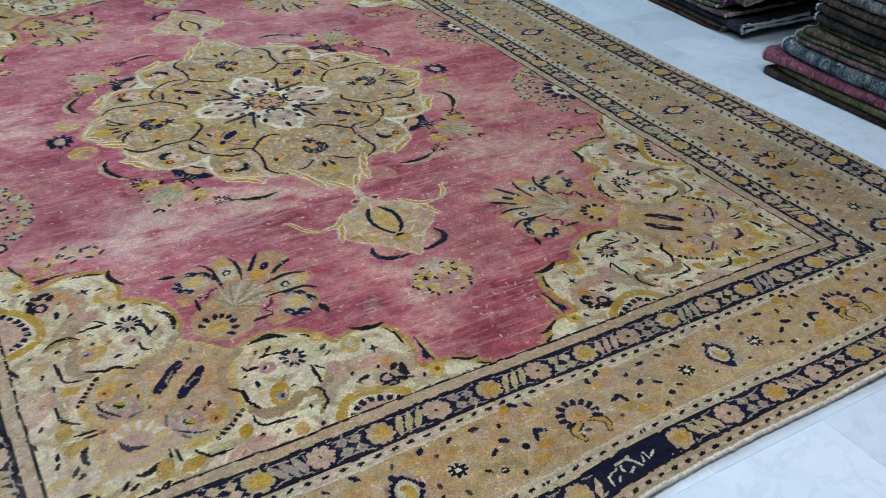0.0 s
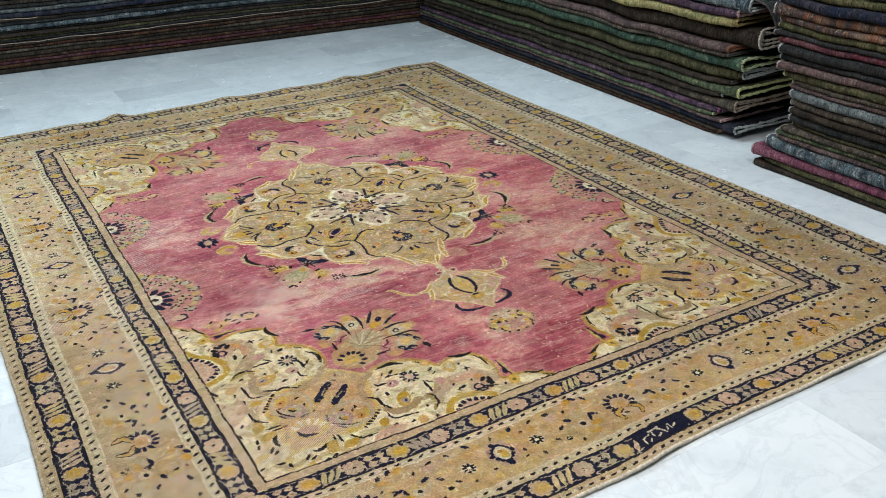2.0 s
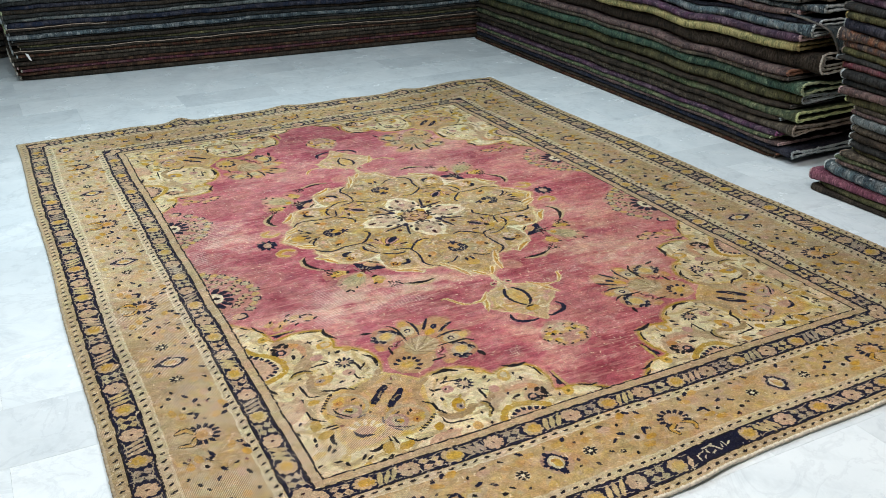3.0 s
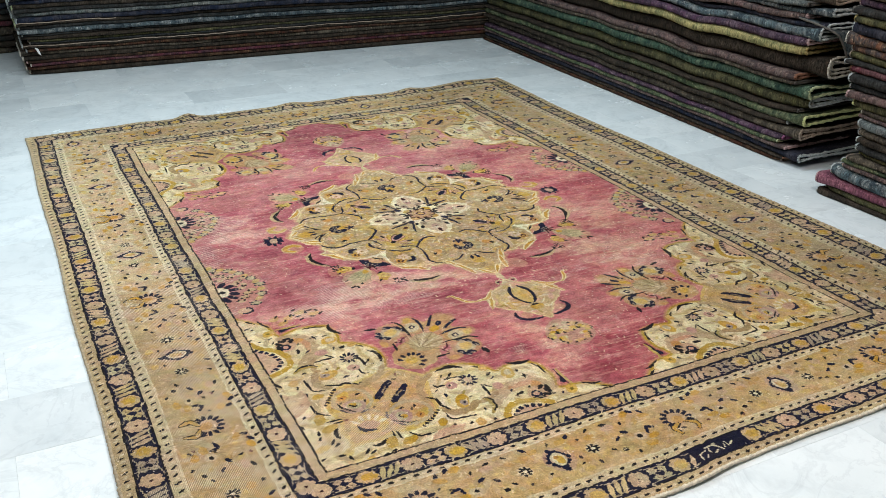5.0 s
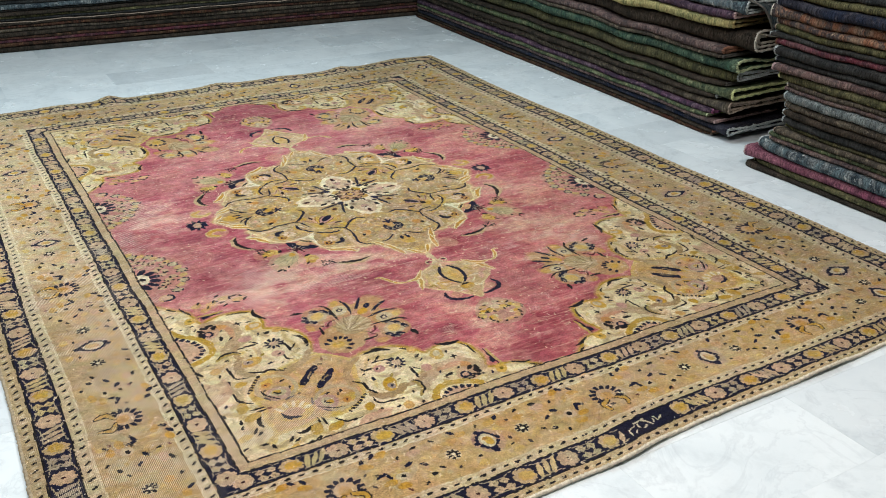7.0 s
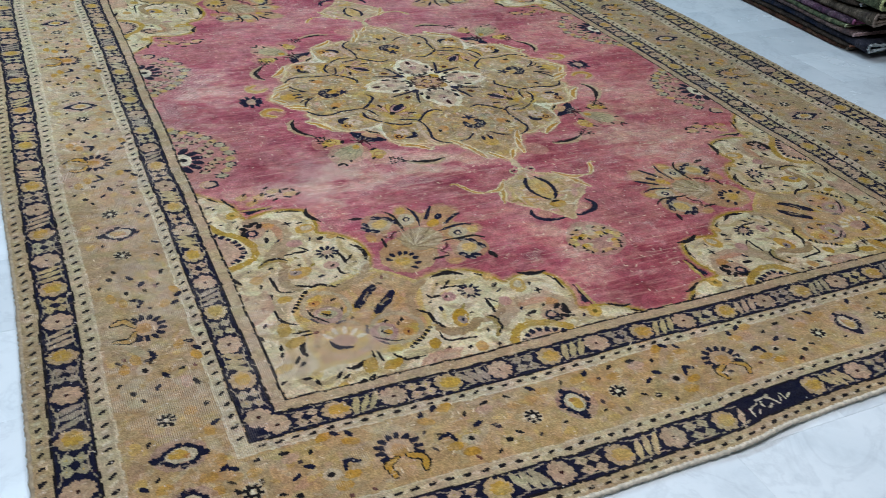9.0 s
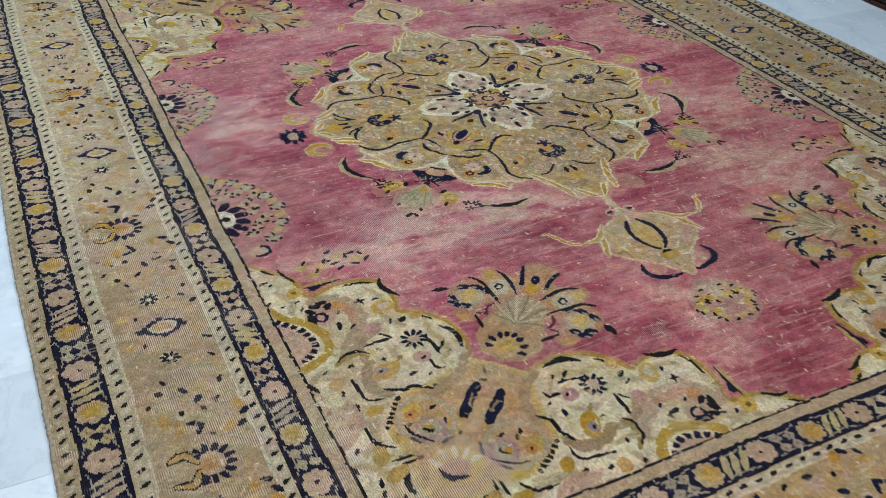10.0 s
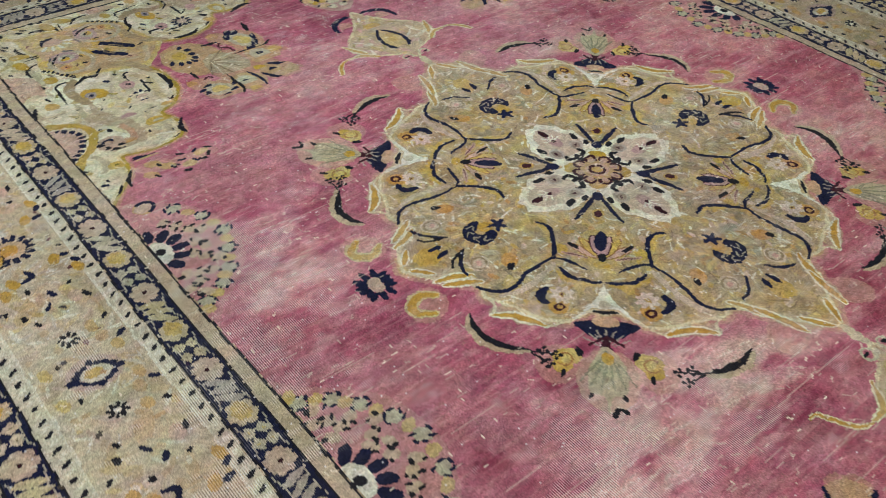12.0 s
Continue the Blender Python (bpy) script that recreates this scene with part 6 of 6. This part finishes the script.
# how far the warp shows through
rubbed = bank(((-1.12, -0.55, 0.16, 0.50, 1.0), (-0.78, -1.32, 0.16, 0.10, 1.2), (-1.10, -1.35, 0.20, 0.20, 0.8), (-0.62, -0.58, 0.16, 0.12, 0.9), (-0.86, -0.02, 0.10, 0.22, 0.9), (-0.80, 0.25, 0.10, 0.16, 0.8), (-0.30, -0.60, 0.20, 0.08, 0.7), (0.50, -0.80, 0.3, 0.2, 0.4)), 0.25, 0.25)
WARP = between(rubbed + 2.2 * (cloud(0.12, 0.09, 5, 0.75) - 0.5) + 1.5 * (cloud(0.05, 0.022, 3, 0.8) - 0.5), 0.34, 0.95) * (0.30 + 0.70 * between(DYE.mean(2), 0.01, 0.10))


def pile_wool():
    m, t, b = nodes_of("worn_pile_wool")
    dye = t.nodes.new("ShaderNodeAttribute")
    dye.attribute_name = "dye"
    at = coords(t)
    rows = t.nodes.new("ShaderNodeTexWave")
    rows.bands_direction = "X"
    rows.inputs["Scale"].default_value = 78.0
    rows.inputs["Distortion"].default_value = 1.2
    rows.inputs["Detail"].default_value = 1.0
    rows.inputs["Detail Scale"].default_value = 40.0
    t.links.new(at, rows.inputs["Vector"])
    tuft = noise_at(t, at, 430, 3, 0.8)
    lines = blend(t, dye.outputs["Alpha"], (0.5, 0.5, 0.5), ramp(t, rows.outputs["Fac"], [(0.10, (0.16, 0.16, 0.16)), (0.75, (0.90, 0.88, 0.86))]))
    c = blend(t, 0.55, dye.outputs["Color"], lines, "OVERLAY")
    bare = add(t, "ShaderNodeMath")
    bare.operation = "MULTIPLY"
    t.links.new(dye.outputs["Alpha"], bare.inputs[0])
    t.links.new(ramp(t, rows.outputs["Fac"], [(0.58, (0, 0, 0)), (0.86, (0.50, 0.50, 0.50))]), bare.inputs[1])
    c = blend(t, bare.outputs[0], c, (0.66, 0.58, 0.50))
    c = blend(t, 0.55, c, ramp(t, tuft, [(0.36, (0.18, 0.18, 0.18)), (0.64, (0.84, 0.83, 0.82))]), "OVERLAY")
    t.links.new(c, b.inputs["Base Color"])
    b.inputs["Roughness"].default_value = 0.85
    b.inputs["Specular IOR Level"].default_value = 0.04
    b.inputs["Sheen Weight"].default_value = 0.03
    bump(t, b, tuft, 0.8, 0.004)
    return m


PILE = pile_wool()


def lie(x, y):
    """How the carpet lies on the floor: slight swells, rippled ends and a stretched far corner."""
    far = between(y, 1.2, 1.87) * between(x, 0.7, 1.39)
    near_dip = np.exp(-((x + 0.13) / 0.10) ** 2) * between(-y, 1.55, 1.87)
    px = x + 0.050 * far + 0.040 * between(x, 1.02, 1.39) * (1 - 0.6 * far) - 0.008 * between(-x, 1.02, 1.39) + 0.004 * np.sin(y * 5.1) * between(np.abs(x), 1.0, 1.39)
    py = y + 0.045 * far - 0.010 * near_dip + 0.022 * between(x, -0.3, 0.6) * between(-y, 1.60, 1.87) + 0.006 * np.sin(x * 6.3 + 1) * between(np.abs(y), 1.4, 1.87)
    swell = sum(high * np.exp(-((x - at) / wide) ** 2) for at, wide, high in ((-0.565, 0.055, 0.024), (-0.83, 0.10, 0.006), (0.04, 0.08, 0.013), (0.42, 0.10, 0.006), (0.80, 0.07, 0.016), (1.15, 0.10, 0.008))) * between(y, 1.66, 1.87)
    swell = swell + np.clip(np.sin(x * 9.0 + 2.2) - 0.35, 0, 1) * between(-y, 1.74, 1.87) * 0.011
    swell = swell + 0.0012 * (np.sin(x * 11 + y * 4) * np.sin(y * 9 - x * 3) + 1)
    return px, py, 0.0085 + swell


def carpet():
    thing = empty("carpet", Matrix(), label="large worn rose, gold and navy medallion wool carpet lying on marble", category="carpet")
    px, py, pz = lie(GX, GY)
    co = np.stack([px, py, pz], -1).reshape(-1, 3)
    index = np.arange(ny * nx).reshape(ny, nx)
    quads = np.stack([index[:-1, :-1], index[:-1, 1:], index[1:, 1:], index[1:, :-1]], -1).reshape(-1, 4)
    flat_ring = np.maximum(np.abs(GX), ring_of(np.abs(GY) - 0.5))[:-1, :-1].ravel()
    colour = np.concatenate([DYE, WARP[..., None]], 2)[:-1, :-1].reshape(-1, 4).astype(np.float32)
    for name, lo, hi, label in (("field", 0, 0.934, "faded rose field with a tan and ivory medallion"), ("inner_guard", 0.934, 1.06, "navy stripe with gold and pink blossoms"),
                                ("main_border", 1.06, 1.25, "tan border strewn with small flowers"), ("outer_guard", 1.25, 9, "navy outer stripe with gold blossoms")):
        part_of = (flat_ring >= lo) & (flat_ring < hi)
        q = quads[part_of]
        used, local = np.unique(q, return_inverse=True)
        me = bpy.data.meshes.new(name)
        me.vertices.add(len(used))
        me.vertices.foreach_set("co", co[used].astype(np.float32).ravel())
        me.loops.add(q.size)
        me.loops.foreach_set("vertex_index", local.astype(np.int32).ravel())
        me.polygons.add(len(q))
        me.polygons.foreach_set("loop_start", np.arange(0, q.size, 4, dtype=np.int32))
        me.update()
        me.polygons.foreach_set("use_smooth", np.ones(len(q), bool))
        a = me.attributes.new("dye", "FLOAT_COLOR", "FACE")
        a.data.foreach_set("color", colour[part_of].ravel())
        me.materials.append(PILE)
        ob = new(name, me)
        ob.parent = thing
        tagged(ob, label=label)
    wool_edge = plain("tan_overcast_edge", (0.36, 0.29, 0.19), 0.95, 0.3, 90.0, relief=0.003)
    cotton_edge = plain("cream_cotton_end", (0.68, 0.62, 0.49), 0.95, 0.25, 120.0, relief=0.003)
    rng = np.random.default_rng(2)
    for name, fx, fy, mat, rad, label in (("side_cord", -HALF_X, None, wool_edge, 0.0052, "tan overcast side edge"), ("side_cord", HALF_X, None, wool_edge, 0.0052, "tan overcast side edge"),
                                          ("end_cord", None, -HALF_Y, cotton_edge, 0.0052, "cream cotton bound end"), ("end_cord", None, HALF_Y, wool_edge, 0.0050, "tan bound end")):
        n = 900 if rad == 0.0052 and fy else 420
        s = np.linspace(-1, 1, n)
        x = np.full(n, fx) if fx is not None else s * HALF_X
        y = np.full(n, fy) if fy is not None else s * HALF_Y
        a, b, c = lie(x, y)
        shift = rng.normal(0, 0.0009, n)
        curve_cord(thing, np.stack([a + (shift if fx is not None else 0), b + (shift if fy is not None else 0), c - 0.003 + rng.normal(0, 0.0004, n)], 1), rad, mat, name, label, 0.20 if n > 500 else 0.10)


carpet()

# ---------------------------------------------------------------- floor tiles
def build_tiles():
    rng = random.Random(11)
    L, W, g, th = 0.585, 0.2906, 0.00012, 0.0105
    meshes = []
    for k in range(3):
        bm = bmesh.new()
        vs = box(bm, (-L / 2 + g, -W / 2 + g, -th), (L / 2 - g, W / 2 - g, 0))
        top = [e for e in bm.edges if all(v.co.z > -1e-6 for v in e.verts)]
        bmesh.ops.bevel(bm, geom=top, offset=0.00015 + 0.00005 * k, segments=1, affect="EDGES")
        data = bpy.data.meshes.new("tile")
        bm.to_mesh(data)
        bm.free()
        data.materials.append(MARBLE)
        meshes.append(data)
    rows = range(-5, 29)
    for r in rows:
        yc = 3.06 - W * (r + 0.5)
        shift = 0.13 if r % 2 == 0 else 0.13 - L / 2
        for c in range(-8, 6):
            xc = shift + L * (c + 0.5)
            if not (X0 + 0.2 < xc < X1 - 0.2 and Y0 + 0.1 < yc < Y1 - 0.1):
                continue
            ob = new("tile", meshes[rng.randrange(3)])
            ob.parent = floor
            ob.location = (xc, yc, rng.uniform(-0.0002, 0.0002))
            ob.rotation_euler = (rng.uniform(-0.0006, 0.0006), rng.uniform(-0.0006, 0.0006), 0)


build_tiles()
